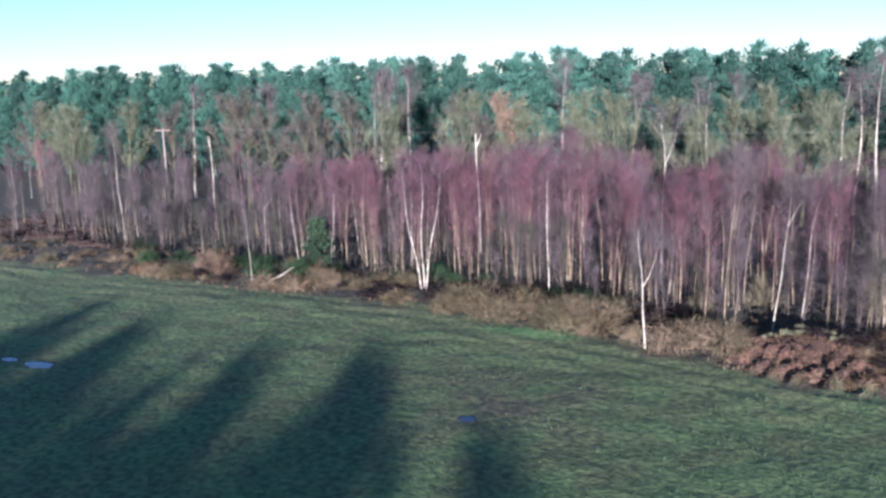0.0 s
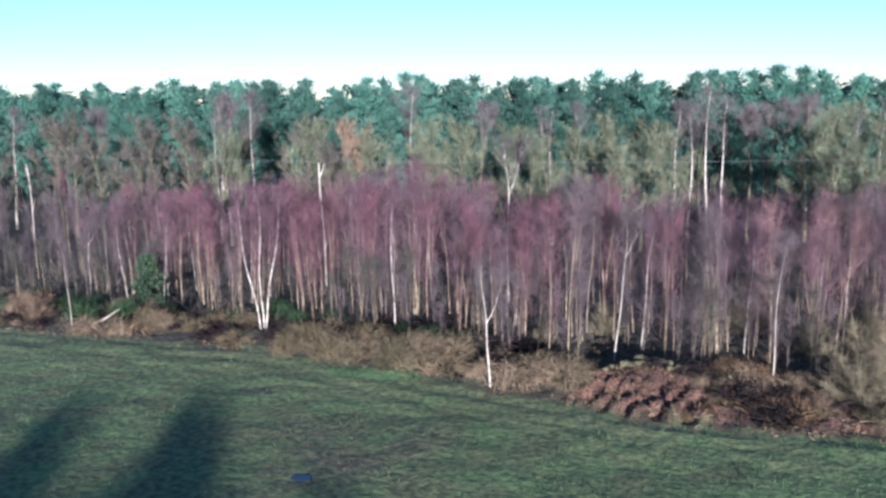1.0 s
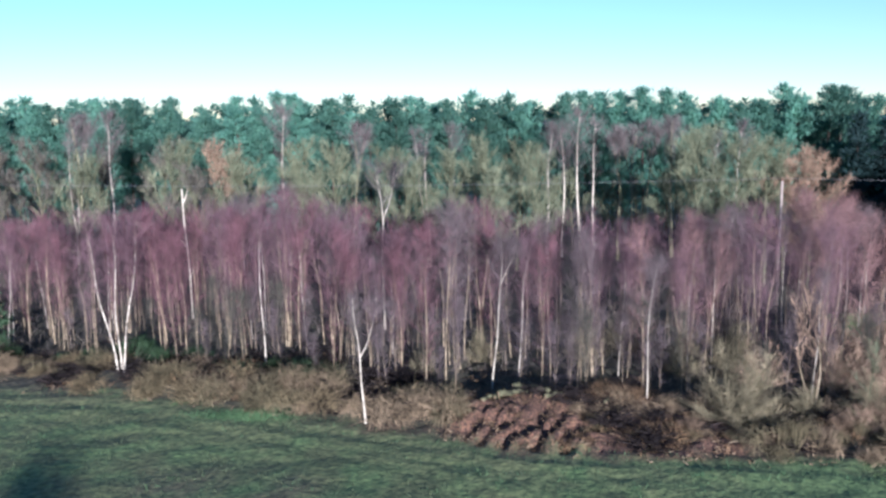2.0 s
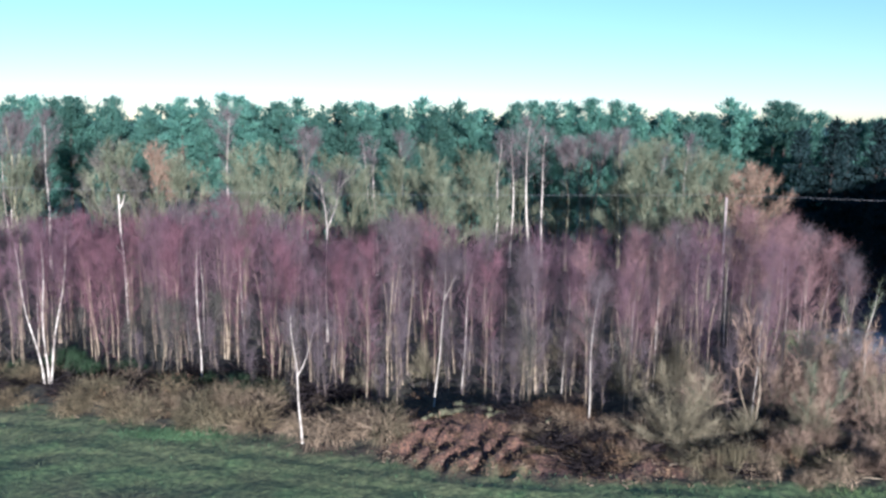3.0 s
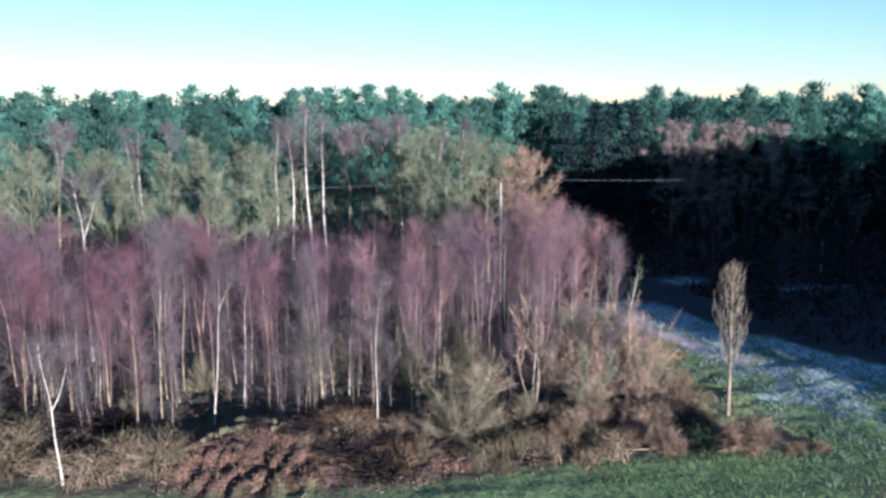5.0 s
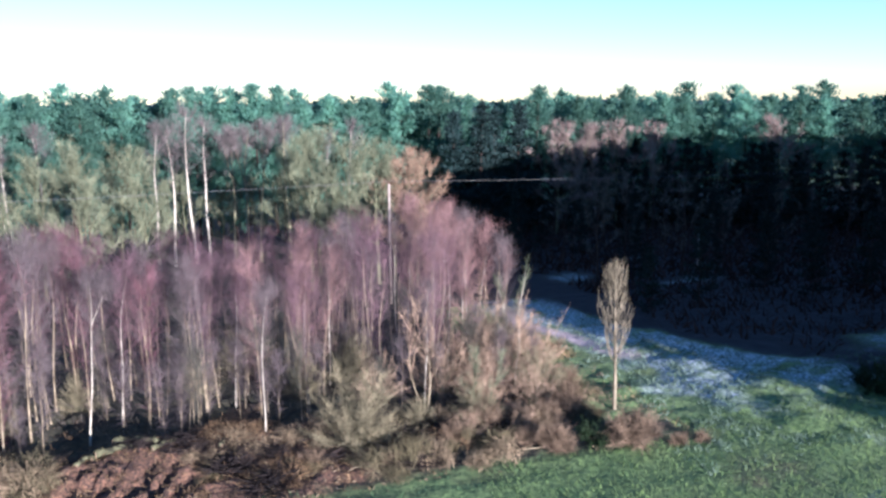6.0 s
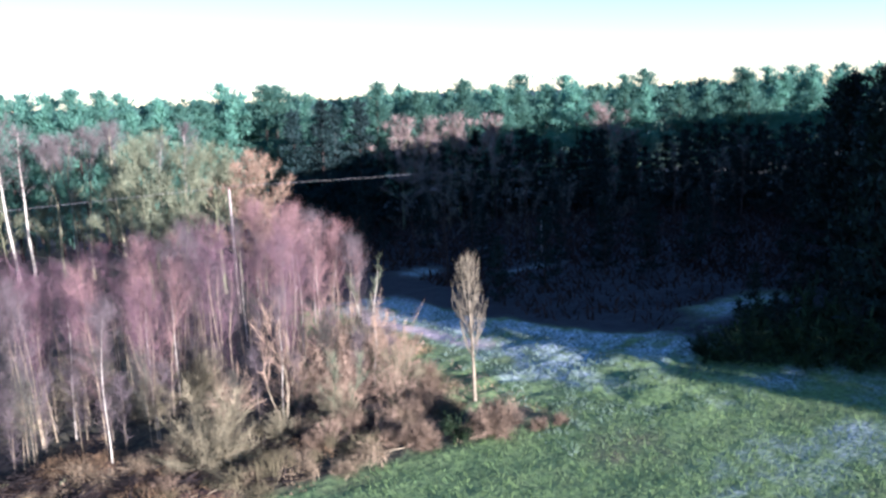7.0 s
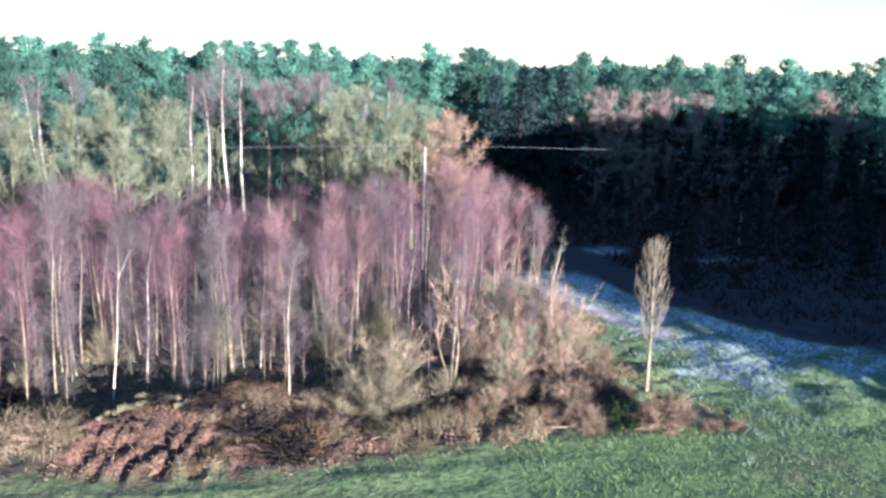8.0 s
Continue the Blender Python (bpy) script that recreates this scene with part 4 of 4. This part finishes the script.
put(crooked_tree("pale bare stem leaning out over the grass", 4.2, ((0, 14, 1.0),), M_OLDBIRCH, M_TAN), 20.4, 41.3, height(20.4, 41.3), 0)
put(crooked_tree("grey-twigged young tree with a pale stem", 6.4, ((60, 5, 1.0), (200, 7, 0.85)), M_OLDBIRCH, M_OLIVE), 22.9, 47.2, height(22.9, 47.2), 0)
pop = slender_poplar(8.3)
put(pop, 24.4, 36.6, height(24.4, 36.6), 0)
little = pine(4.2, 1.4, 0.06, "small bushy young pine among bracken", 50, 70, M_YOUNGPINE, 1.4, True)
put(little, -38.0, 48.8, height(-38.0, 48.8), 0)

dark_bush = shrub(3.6, 4.6, "evergreen bush coloured near-black, partly to stand for shade", M_EVERGREEN, M_PINEBARK, 46, 40, 4.5)
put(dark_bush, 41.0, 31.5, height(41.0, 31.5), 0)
# dark undergrowth; some copies stand for shadowed hollows and the unlit mass
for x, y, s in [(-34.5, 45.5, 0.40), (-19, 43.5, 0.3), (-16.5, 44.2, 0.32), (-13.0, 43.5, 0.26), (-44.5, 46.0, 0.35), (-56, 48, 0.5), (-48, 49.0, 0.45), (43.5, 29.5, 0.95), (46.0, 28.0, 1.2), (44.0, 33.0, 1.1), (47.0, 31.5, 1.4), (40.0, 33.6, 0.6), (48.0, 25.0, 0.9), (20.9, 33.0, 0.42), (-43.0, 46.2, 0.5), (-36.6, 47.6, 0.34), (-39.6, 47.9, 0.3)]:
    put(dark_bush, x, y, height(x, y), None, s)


# ---- bracken, dry grass ----
def frond_clump(name, label, h, w, count, mat, upright):
    ob = thing(name, label, "bracken" if "bracken" in name else "grass", "clumps along the field's edge")
    s = Shape()
    for k in range(count):
        if upright:
            p = Vector((rnd(-1, 1) * w * 0.36, rnd(-1, 1) * w * 0.36, -0.05))
            s.spike(p, around(rnd(1.1, 1.5)), rnd(0.5, 1.0) * h, rnd(0.010, 0.020))
        else:
            a, r = rnd(0, 6.283), math.sqrt(rnd(0, 1))
            p = Vector((math.cos(a) * r * w * 0.5, math.sin(a) * r * w * 0.5, h * rnd(0.2, 0.62) * (1 - r * r) - 0.05))
            d = around(rnd(0.1, 1.3)) + Vector((math.cos(a), math.sin(a), 0)) * 0.5 * r
            if k % 2:
                s.blade(p, d, rnd(0.3, 0.8), rnd(0.010, 0.024), rnd(0.2, 0.9))
            else:
                s.spike(p, d, rnd(0.25, 0.7), rnd(0.006, 0.013))
    part("fronds", s, mat, ob)
    return ob


def tussock(label, h, w, count, mat):
    """A mound of long dead blades that drape from its crest to the ground."""
    ob = thing("grass_clump", label, "grass", "clumps along the field's edge")
    s = Shape()
    for k in range(count):
        a, r = rnd(0, 6.283), rnd(0.0, 1.0) ** 0.7
        out = Vector((math.cos(a), math.sin(a), 0))
        lump = 0.75 + 0.5 * noise.noise((math.cos(a) * 1.5, math.sin(a) * 1.5, count))
        reach, top = w * 0.42 * rnd(0.2, 0.8) * lump, h * lump * (1 - 0.8 * r * r) * rnd(0.3, 1.0)
        p = out * (w * 0.42 * r * lump) + Vector((rnd(-0.2, 0.2), rnd(-0.2, 0.2), top * 0.8))
        d = out * rnd(0.2, 1.0) + Vector((rnd(-0.8, 0.8), rnd(-0.8, 0.8), rnd(-0.1, 0.8)))
        if k % 3:
            s.blade(p, d, reach, rnd(0.006, 0.015), rnd(0.2, 1.2))
        else:
            s.sliver(p, d, rnd(0.3, 0.7) * h, rnd(0.006, 0.012))
    part("fronds", s, mat, ob)
    return ob


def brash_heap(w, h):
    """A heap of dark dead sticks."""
    ob = thing("brash_heap", "near-black heap of dead brash, in places standing for shaded gaps", "brash heap", "dead wood at the wood's edge")
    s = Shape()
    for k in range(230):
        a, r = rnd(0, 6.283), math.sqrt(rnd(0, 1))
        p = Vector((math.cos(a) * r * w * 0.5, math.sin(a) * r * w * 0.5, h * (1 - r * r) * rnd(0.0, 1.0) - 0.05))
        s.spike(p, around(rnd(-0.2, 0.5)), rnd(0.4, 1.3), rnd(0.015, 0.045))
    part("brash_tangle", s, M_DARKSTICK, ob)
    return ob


bracken_rust = [frond_clump("bracken_clump", "collapsed rust-brown mound of dead bracken", 0.95, 2.1, 300, M_BRACKEN, False) for k in range(2)]
bracken_pale = [tussock("tan mound of draping dead grass", 1.15, 2.0, 620, (M_TUSSOCK, M_STRAW, M_RUSTGRASS)[k]) for k in range(3)]
reeds = frond_clump("reed_clump", "upright clump of dry grey-tan reeds", 1.3, 1.3, 260, M_TUSSOCK, True)
for i in range(230):
    x = rnd(-80, 24)
    y = edge(x) + rnd(0.4, 7.5)
    if -4.5 < x < 2.2 and y < 40.6 or x < -57 and i % 3:
        continue
    rust = noise.noise((x * 0.12, y * 0.2, 12)) + (-0.12 if -30 < x < -8 else 0.0 if -8 < x < 9 else -0.25) + rnd(-0.25, 0.25) > 0.05
    put(random.choice(bracken_rust if rust else bracken_pale), x, y, height(x, y) - 0.1, None, rnd(0.45, 1.05) if random.random() < 0.75 else rnd(1.1, 1.45))
for i in range(40):
    x = rnd(-23, -4.8)
    y = edge(x) + rnd(0.5, 4.8)
    put(random.choice(bracken_pale[:2] * 2 + bracken_pale + bracken_rust[:1]), x, y, height(x, y) - 0.1, None, rnd(0.9, 1.7))
for x, y, s in [(25.4, 48.2, 1.3), (26.2, 46.6, 1.1), (25.2, 50.2, 1.2), (26.6, 49.0, 0.8), (-6.6, 38.8, 1.5), (-5.4, 37.6, 1.1), (-16.5, 40.5, 1.2), (-13.4, 40.8, 1.3), (2.9, 37.2, 0.85), (4.0, 38.2, 1.15), (5.0, 37.4, 0.9), (6.6, 38.0, 1.0), (7.8, 37.2, 0.8)]:
    put(bracken_pale[0] if x < -6 else bracken_pale[1] if 2 < x < 9 else bracken_rust[0], x, y, height(x, y) - 0.1, None, s)
for i in range(34):
    x, y = rnd(0.5, 9.5), rnd(33.6, 39.2)
    put(random.choice(bracken_pale + bracken_rust), x, y, height(x, y) - 0.08, None, rnd(0.3, 0.7))
for x, y, s in [(11.4, 34.0, 1.15), (12.2, 34.3, 1.25), (13.8, 34.6, 0.7), (16.4, 34.3, 0.8), (15.0, 35.2, 0.8), (17.4, 34.8, 0.7), (18.9, 34.0, 0.5)]:
    put(reeds, x, y, height(x, y), None, s)

# dead brash; some heaps stand in for the shadowed pit and gaps
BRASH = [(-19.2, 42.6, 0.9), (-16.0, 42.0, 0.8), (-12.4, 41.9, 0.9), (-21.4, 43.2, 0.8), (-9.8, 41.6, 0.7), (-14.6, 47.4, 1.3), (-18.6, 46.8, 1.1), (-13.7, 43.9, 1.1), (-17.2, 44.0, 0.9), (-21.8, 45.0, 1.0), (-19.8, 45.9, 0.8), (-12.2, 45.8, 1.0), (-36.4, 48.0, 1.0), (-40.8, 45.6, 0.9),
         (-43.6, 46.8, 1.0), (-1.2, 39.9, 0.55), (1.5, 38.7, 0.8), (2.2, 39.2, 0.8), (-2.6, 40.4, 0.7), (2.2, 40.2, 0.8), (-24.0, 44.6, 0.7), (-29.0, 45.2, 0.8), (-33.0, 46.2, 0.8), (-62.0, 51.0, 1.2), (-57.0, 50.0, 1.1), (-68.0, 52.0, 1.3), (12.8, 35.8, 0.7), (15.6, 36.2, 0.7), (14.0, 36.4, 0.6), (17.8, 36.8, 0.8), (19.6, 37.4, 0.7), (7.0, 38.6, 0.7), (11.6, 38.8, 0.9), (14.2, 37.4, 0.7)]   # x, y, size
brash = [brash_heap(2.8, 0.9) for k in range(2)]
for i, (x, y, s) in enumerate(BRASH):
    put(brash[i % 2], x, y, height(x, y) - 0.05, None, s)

# small near-black heaps make the shaded gaps between the mounds
gap_brash = [brash_heap(1.5, 0.5) for k in range(2)]
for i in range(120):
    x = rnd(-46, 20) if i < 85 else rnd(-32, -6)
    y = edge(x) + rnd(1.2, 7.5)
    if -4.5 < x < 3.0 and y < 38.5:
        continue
    put(gap_brash[i % 2], x, y, height(x, y) - 0.02, None, rnd(0.6, 1.3))
bramble = [shrub(0.8, 1.9, "low dark green bramble among dead bracken", M_BRAMBLE, M_RUSTTWIG, 26, 46, 2.6) for k in range(2)]
for i in range(26):
    x = rnd(-31, -9) if i < 16 else rnd(-62, -31)
    y = edge(x) + rnd(4.5, 9.0) * (1 if x > -31 else 0.7)
    put(bramble[i % 2], x, y, height(x, y) - 0.05, None, rnd(0.6, 1.3))

carpet, straw = Shape(), Shape()
for i in range(15000):
    x = rnd(-82, 27)
    y = edge(x) + rnd(-0.3, 11)
    m = noise.noise((x * 0.35, y * 0.35, 20)) + rnd(-0.25, 0.25)
    if m < (0.12 if -32 < x < -5 or x < -57 else -0.1):
        continue
    s = carpet if noise.noise((x * 0.1, y * 0.15, 12)) + (0.2 if -8 < x < 10 else -0.05 if -30 < x < 10 else -0.15) + rnd(-0.2, 0.2) > 0 else straw
    s.blade(Vector((x, y, height(x, y) - 0.03)), around(rnd(0.1, 1.1)), rnd(0.3, 0.8), rnd(0.012, 0.028), rnd(0.1, 0.5))
for i in range(5200):                                              # litter on the turned soil
    x, y = rnd(-5.2, 9.5), rnd(33.3, 39.6)
    if y < edge(x) - 0.3 or noise.noise((x * 0.9, y * 0.9, 33)) + rnd(-0.4, 0.4) < -0.1:
        continue
    p, d = Vector((x, y, height(x, y) - 0.02)), around(rnd(0.0, 0.9))
    if i % 3:
        carpet.blade(p, d, rnd(0.12, 0.42), rnd(0.010, 0.028), rnd(0.0, 0.5))
    else:
        carpet.spike(p, d, rnd(0.2, 0.7), rnd(0.008, 0.020))
tagged(new("bracken_carpet", carpet.mesh("bracken_carpet", M_BRACKEN)), "flattened rust-brown dead bracken under the birches", "bracken", kind="stuff")
tagged(new("dry_grass", straw.mesh("dry_grass", M_STRAW)), "flattened dry straw-coloured grass at the wood's edge", "grass", kind="stuff")
brush = Shape()
for i in range(16000):
    x, y = rnd(-95, 27), rnd(44, 100)
    if y < wood_line(x) + 7 or (x > 10 and y < 70 and x > 24 - (y - 45) * 0.1):
        continue
    p = Vector((x, y, -0.15 if y > 62 else height(x, y) - 0.05))
    brush.spike(p + Vector((0, 0, rnd(0, 0.6))), around(rnd(0.4, 1.4)), rnd(0.5, 1.6), rnd(0.012, 0.025))
tagged(new("undergrowth", brush.mesh("undergrowth", M_BRUSH)), "tangled dark undergrowth on the wood's floor", "undergrowth", kind="stuff")
# dark heather spread over the bay floor to deepen its shade
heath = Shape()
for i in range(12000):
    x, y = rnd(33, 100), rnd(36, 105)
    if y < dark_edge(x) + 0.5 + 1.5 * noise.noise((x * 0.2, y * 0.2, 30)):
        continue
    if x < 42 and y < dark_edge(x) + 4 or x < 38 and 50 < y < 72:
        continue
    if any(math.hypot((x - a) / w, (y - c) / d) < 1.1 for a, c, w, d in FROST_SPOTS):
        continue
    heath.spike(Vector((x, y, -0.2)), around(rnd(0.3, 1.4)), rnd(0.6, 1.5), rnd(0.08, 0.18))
tagged(new("heather", heath.mesh("heather", M_HEATH)), "dark brown heather that deepens the shade of the pines", "heather", kind="stuff")
turf, dry_turf, lit_turf = Shape(), Shape(), Shape()
for i in range(20000):
    x, y = rnd(-62, 46), rnd(11, 41)
    if y > edge(x) + 0.5 and x < 26:
        continue
    m = noise.noise((x * 0.5, y * 0.5, 40))
    lawn = turf if 0.9 * noise.noise((x * 0.3, y * 0.3, 2)) + 0.95 * smooth(-12, 14, x) + 0.8 * smooth(1.8, 0.4, abs(edge(x) - 1.6 - y)) * (x < -30) + rnd(-0.3, 0.3) > 0.3 else dry_turf
    for k in range(1 if m < 0.1 else 2):
        lawn.spike(Vector((x + rnd(-0.1, 0.1), y + rnd(-0.1, 0.1), height(x, y) - 0.02)), around(rnd(0.4, 1.4)), rnd(0.08, 0.22) * (1.5 if m > 0.2 else 1), rnd(0.008, 0.018))
for i in range(20000):
    x, y = rnd(14, 50), rnd(17, 34)
    if y > edge(x) - 0.2 and x < 26:
        continue
    lit_turf.spike(Vector((x, y, height(x, y) - 0.02)), around(rnd(0.6, 1.4)), rnd(0.12, 0.36), rnd(0.008, 0.016))
for i in range(1500):                                              # one lush green patch
    x, y = random.gauss(-15.8, 1.5), random.gauss(36.9, 0.4)
    turf.spike(Vector((x, y, height(x, y) - 0.02)), around(rnd(0.6, 1.4)), rnd(0.12, 0.3), rnd(0.010, 0.018))
frosted = Shape()
for i in range(5200):                                              # rough tussocks of the clearing
    x, y = rnd(24, 46), rnd(28, 56)
    if noise.noise((x * 0.5, y * 0.5, 50)) + rnd(-0.3, 0.3) < 0.0 or (y > edge(x) - 1 and x < 26 + 0.3 * max(0, y - 44)) or y > dark_edge(x) - 1:
        continue
    for k in range(4):
        frosted.spike(Vector((x + rnd(-0.15, 0.15), y + rnd(-0.15, 0.15), height(x, y) - 0.03)), around(rnd(0.2, 1.2)), rnd(0.16, 0.42), rnd(0.015, 0.030))
tagged(new("frosted_tussocks", frosted.mesh("frosted_tussocks", M_FROSTGRASS)), "frosted rough grass tussocks of the clearing", "grass", kind="stuff")
tagged(new("meadow_grass", lit_turf.mesh("meadow_grass", M_LIT_GRASS)), "grass beside the frosted clearing, coloured brighter as if sunlit", "grass", kind="stuff")
tagged(new("dry_turf", dry_turf.mesh("dry_turf", M_DRYTURF)), "dull olive winter turf of the field", "grass", kind="stuff")
tagged(new("grass", turf.mesh("grass", M_GRASS)), "short rough winter grass of the field", "grass", kind="stuff")


# ---- dead wood ----
def log(name, label, length, r, mat, bend=0.1, knobs=2, cut=True):
    ob = thing(name, label, "log" if r > 0.06 else "branch", "dead wood at the wood's edge")
    bark = Shape()
    pts = [Vector((length * (i / 8 - 0.5), bend * math.sin(3 * i / 8) * length, r * 0.8 + 0.04 * math.sin(i * 1.7))) for i in range(9)]
    bark.tube(pts, [r * (1 - 0.35 * i / 8) * rnd(0.92, 1.08) for i in range(9)], 9)
    for k in range(knobs):
        limb(bark, along(pts, rnd(0.2, 0.9)), around(rnd(0.2, 1.0)), length * rnd(0.15, 0.35), r * 0.4, 0.3, 3, 5)
    part("bark", bark, mat, ob, "", True)
    if cut:
        face = Shape()
        face.tube([pts[0] - Vector((0.012, 0, 0)), pts[0] + Vector((0.02, 0, 0))], [r * 0.9, r * 0.92], 9)
        part("cut_end", face, M_CUT, ob, "pale sawn end")
    return ob


old_log = log("log", "mossy grey log lying on the soil bank", 2.0, 0.2, M_LOG)
pale_branch = log("fallen_branch", "pale bare fallen birch branch", 3.0, 0.035, M_YOUNG, 0.12, 3, False)
for x, y, turn, s in [(-1.4, 38.8, 12, 1.0), (-0.6, 39.5, -20, 1.05), (-1.9, 39.3, 40, 0.9), (0.7, 39.7, -35, 0.75), (-2.8, 38.6, 55, 0.7), (0.7, 38.9, 35, 0.7), (3.6, 38.3, 60, 0.7), (5.2, 37.4, -30, 0.6)]:
    put(old_log, x, y, height(x, y) - 0.02 * s, turn, s)
dark_log = log("log", "dark rotting log in a heap at the wood's edge", 3.6, 0.32, M_PINEBARK, 0.08, 3, False)
for x, y, turn, s in [(-80, 57, 20, 1.2), (-76, 56, -15, 1.2), (-73, 52, 30, 1.1), (-70, 55, -40, 1.1), (-66, 50.5, 10, 1.0), (-83, 60, 0, 1.3), (-78, 52.5, 65, 1.0), (-68, 53, 15, 1.1), (-74, 58, -5, 1.1),
                      (-82, 56, 35, 1.3), (-79, 55, -25, 1.2), (-77, 54, 5, 1.2), (-71, 53.5, -10, 1.2), (-86, 59, 15, 1.4), (-72, 56.5, 50, 1.1), (-66, 52, -35, 1.0), (-84, 62, -20, 1.2), (-64, 50, 20, 0.9), (-61, 50.5, -20, 0.8)]:
    put(dark_log, x, y, height(x, y) - 0.1 * s, turn, s)
for x, y, turn, s in [(-38.6, 43.6, 40, 1.1), (2.4, 39.8, 130, 0.8), (-43.5, 41.8, 25, 0.8), (7.5, 36.4, 40, 0.7), (15.0, 33.2, 10, 0.7), (18.2, 33.0, -15, 0.7), (-18.3, 39.3, 70, 0.7), (9.5, 34.2, 12, 0.6)]:
    put(pale_branch, x, y, height(x, y) + 0.05, turn, s)
arm = thing("fallen_branch", "pale birch limb rising from the foot of a bent birch", "branch", "dead wood at the wood's edge")
bark = Shape()
bark.tube([Vector((0, 0, 0)), Vector((0.9, 0.3, 0.12)), Vector((1.9, 0.7, 0.55)), Vector((2.9, 1.2, 1.25))], [0.075, 0.065, 0.05, 0.03], 7)
limb(bark, Vector((1.9, 0.7, 0.55)), Vector((1, 0.1, 0.3)), 1.1, 0.03, 0.4, 3, 5)
part("bark", bark, M_OLDBIRCH, arm, "", True)
put(arm, -39.7, 42.1, height(-39.7, 42.1) + 0.12, 0)
chips = Shape()
for i in range(130):
    x = rnd(-6, 17) if i < 100 else rnd(-45, -6)
    y = edge(x) + rnd(-0.6, 2.6)
    d = around(rnd(0, 0.5))
    chips.tube([Vector((x, y, height(x, y) + 0.02)), Vector((x, y, height(x, y) + 0.03)) + d * rnd(0.1, 0.35)], [0.03, 0.02], 4)
tagged(new("wood_chips", chips.mesh("wood_chips", M_CUT)), "scattered pale wood chips and sticks on turned soil", "wood chips", kind="stuff")


def snag(h, label):
    ob = thing("dead_birch", label, "tree")
    s = Shape()
    line = stem(h, 0.03, 0.12, 9)
    s.tube([line[0] - Vector((0, 0, 0.3))] + line, [0.11] + [0.095 * (1 - 0.4 * i / 9) for i in range(10)], 7)
    limb(s, line[8], Vector((0.5, 0.1, 1)), 1.3, 0.08, 0.3, 3, 5)
    limb(s, line[5], Vector((-0.5, 0.2, 1)), 1.5, 0.05, 0.6, 4, 4)
    limb(s, line[3], Vector((0.6, -0.2, 1)), 1.0, 0.04, 0.5, 4, 4)
    part("trunk", s, M_OLDBIRCH, ob, "", True)
    return ob


put(snag(10.6, "dead white birch stem with a broken top"), -27.2, 58.0, 0, 20)
put(snag(10.2, "dead white birch with a snapped forked top"), -58.7, 61.5, 0, 200)


# ---- power line ----
def power_pole(h, label, arm=True):
    ob = thing("utility_pole", label, "utility pole", "poles of the power line")
    s = Shape()
    s.tube([Vector((0, 0, -0.3)), Vector((0, 0, h * 0.5)), Vector((0, 0, h))], [0.12, 0.11, 0.095], 10)
    part("post", s, M_WOOD, ob, "", True)
    if arm:
        a = Shape()
        a.tube([Vector((-1.0, 0, h - 0.25)), Vector((1.0, 0, h - 0.25))], [0.08, 0.08], 4)
        beam = part("crossarm", a, M_WOOD, ob)
    for x in ((-0.85, 0.0, 0.85) if arm else (0.0,)):
        c = Shape()
        z = h - 0.18 if x else h
        c.tube([Vector((x, 0, z + q)) for q in (0, 0.05, 0.1, 0.14, 0.2)], [0.035, 0.06, 0.035, 0.06, 0.03], 8)
        part("insulator", c, M_CERAMIC, beam if arm and x else ob)
    return ob


put(power_pole(10.3, "grey wooden utility pole carrying a single wire", False), 20.3, 66.0, 0.0, 0)
put(power_pole(10.6, "grey wooden utility pole with a crossarm"), -72.0, 69.4, 0.0, 8)
wire = thing("power_line", "thin power line strung between wooden poles", "power line")
for a, b in (((-165, 73.0, 10.7), (-72.0, 69.4, 10.75)), ((-72.0, 69.4, 10.75), (20.3, 66.0, 10.5)), ((20.3, 66.0, 10.5), (112, 62.6, 10.3))):
    s = Shape()
    a, b = Vector(a), Vector(b)
    s.tube([a.lerp(b, i / 24) - Vector((0, 0, 2.4 * (i / 24) * (1 - i / 24))) for i in range(25)], [0.006] * 25, 5)
    part("cable", s, M_WIRE, wire)
put(power_pole(3.7, "short grey post in the shaded clearing", False), 53.9, 68.0, -0.1, 0)


# ---- puddles on the field ----
def puddle(w, d):
    ob = thing("puddle", "small puddle reflecting blue sky on the grass", "puddle", "puddles on the field")
    sh = Shape()
    n = 18
    rim = [Vector((w * math.cos(6.283 * i / n) * rnd(0.8, 1.1), d * math.sin(6.283 * i / n) * rnd(0.8, 1.1), 0)) for i in range(n)]
    sh.v = rim + [p * 1.02 - Vector((0, 0, 0.06)) for p in rim]
    sh.f = [tuple(range(n))] + [(i, i + n, (i + 1) % n + n, (i + 1) % n) for i in range(n)]
    part("water", sh, M_WATER, ob)
    return ob


for x, y, w, d in [(-39.6, 22.5, 1.0, 0.5), (-14.7, 23.5, 0.45, 0.3), (-42.0, 22.6, 0.6, 0.3)]:
    put(puddle(w, d), x, y, max(height(x + a, y + c) for a in (-w, 0, w) for c in (-d, 0, d)) + 0.02, 0)

# patterns that no place has taken
for ob in [o for o in scene.objects if o.parent is None and o.type == "EMPTY" and o.name not in USED and o is not wire and o.location.length < 1e-6]:
    for piece in (*ob.children_recursive, ob):
        bpy.data.objects.remove(piece)
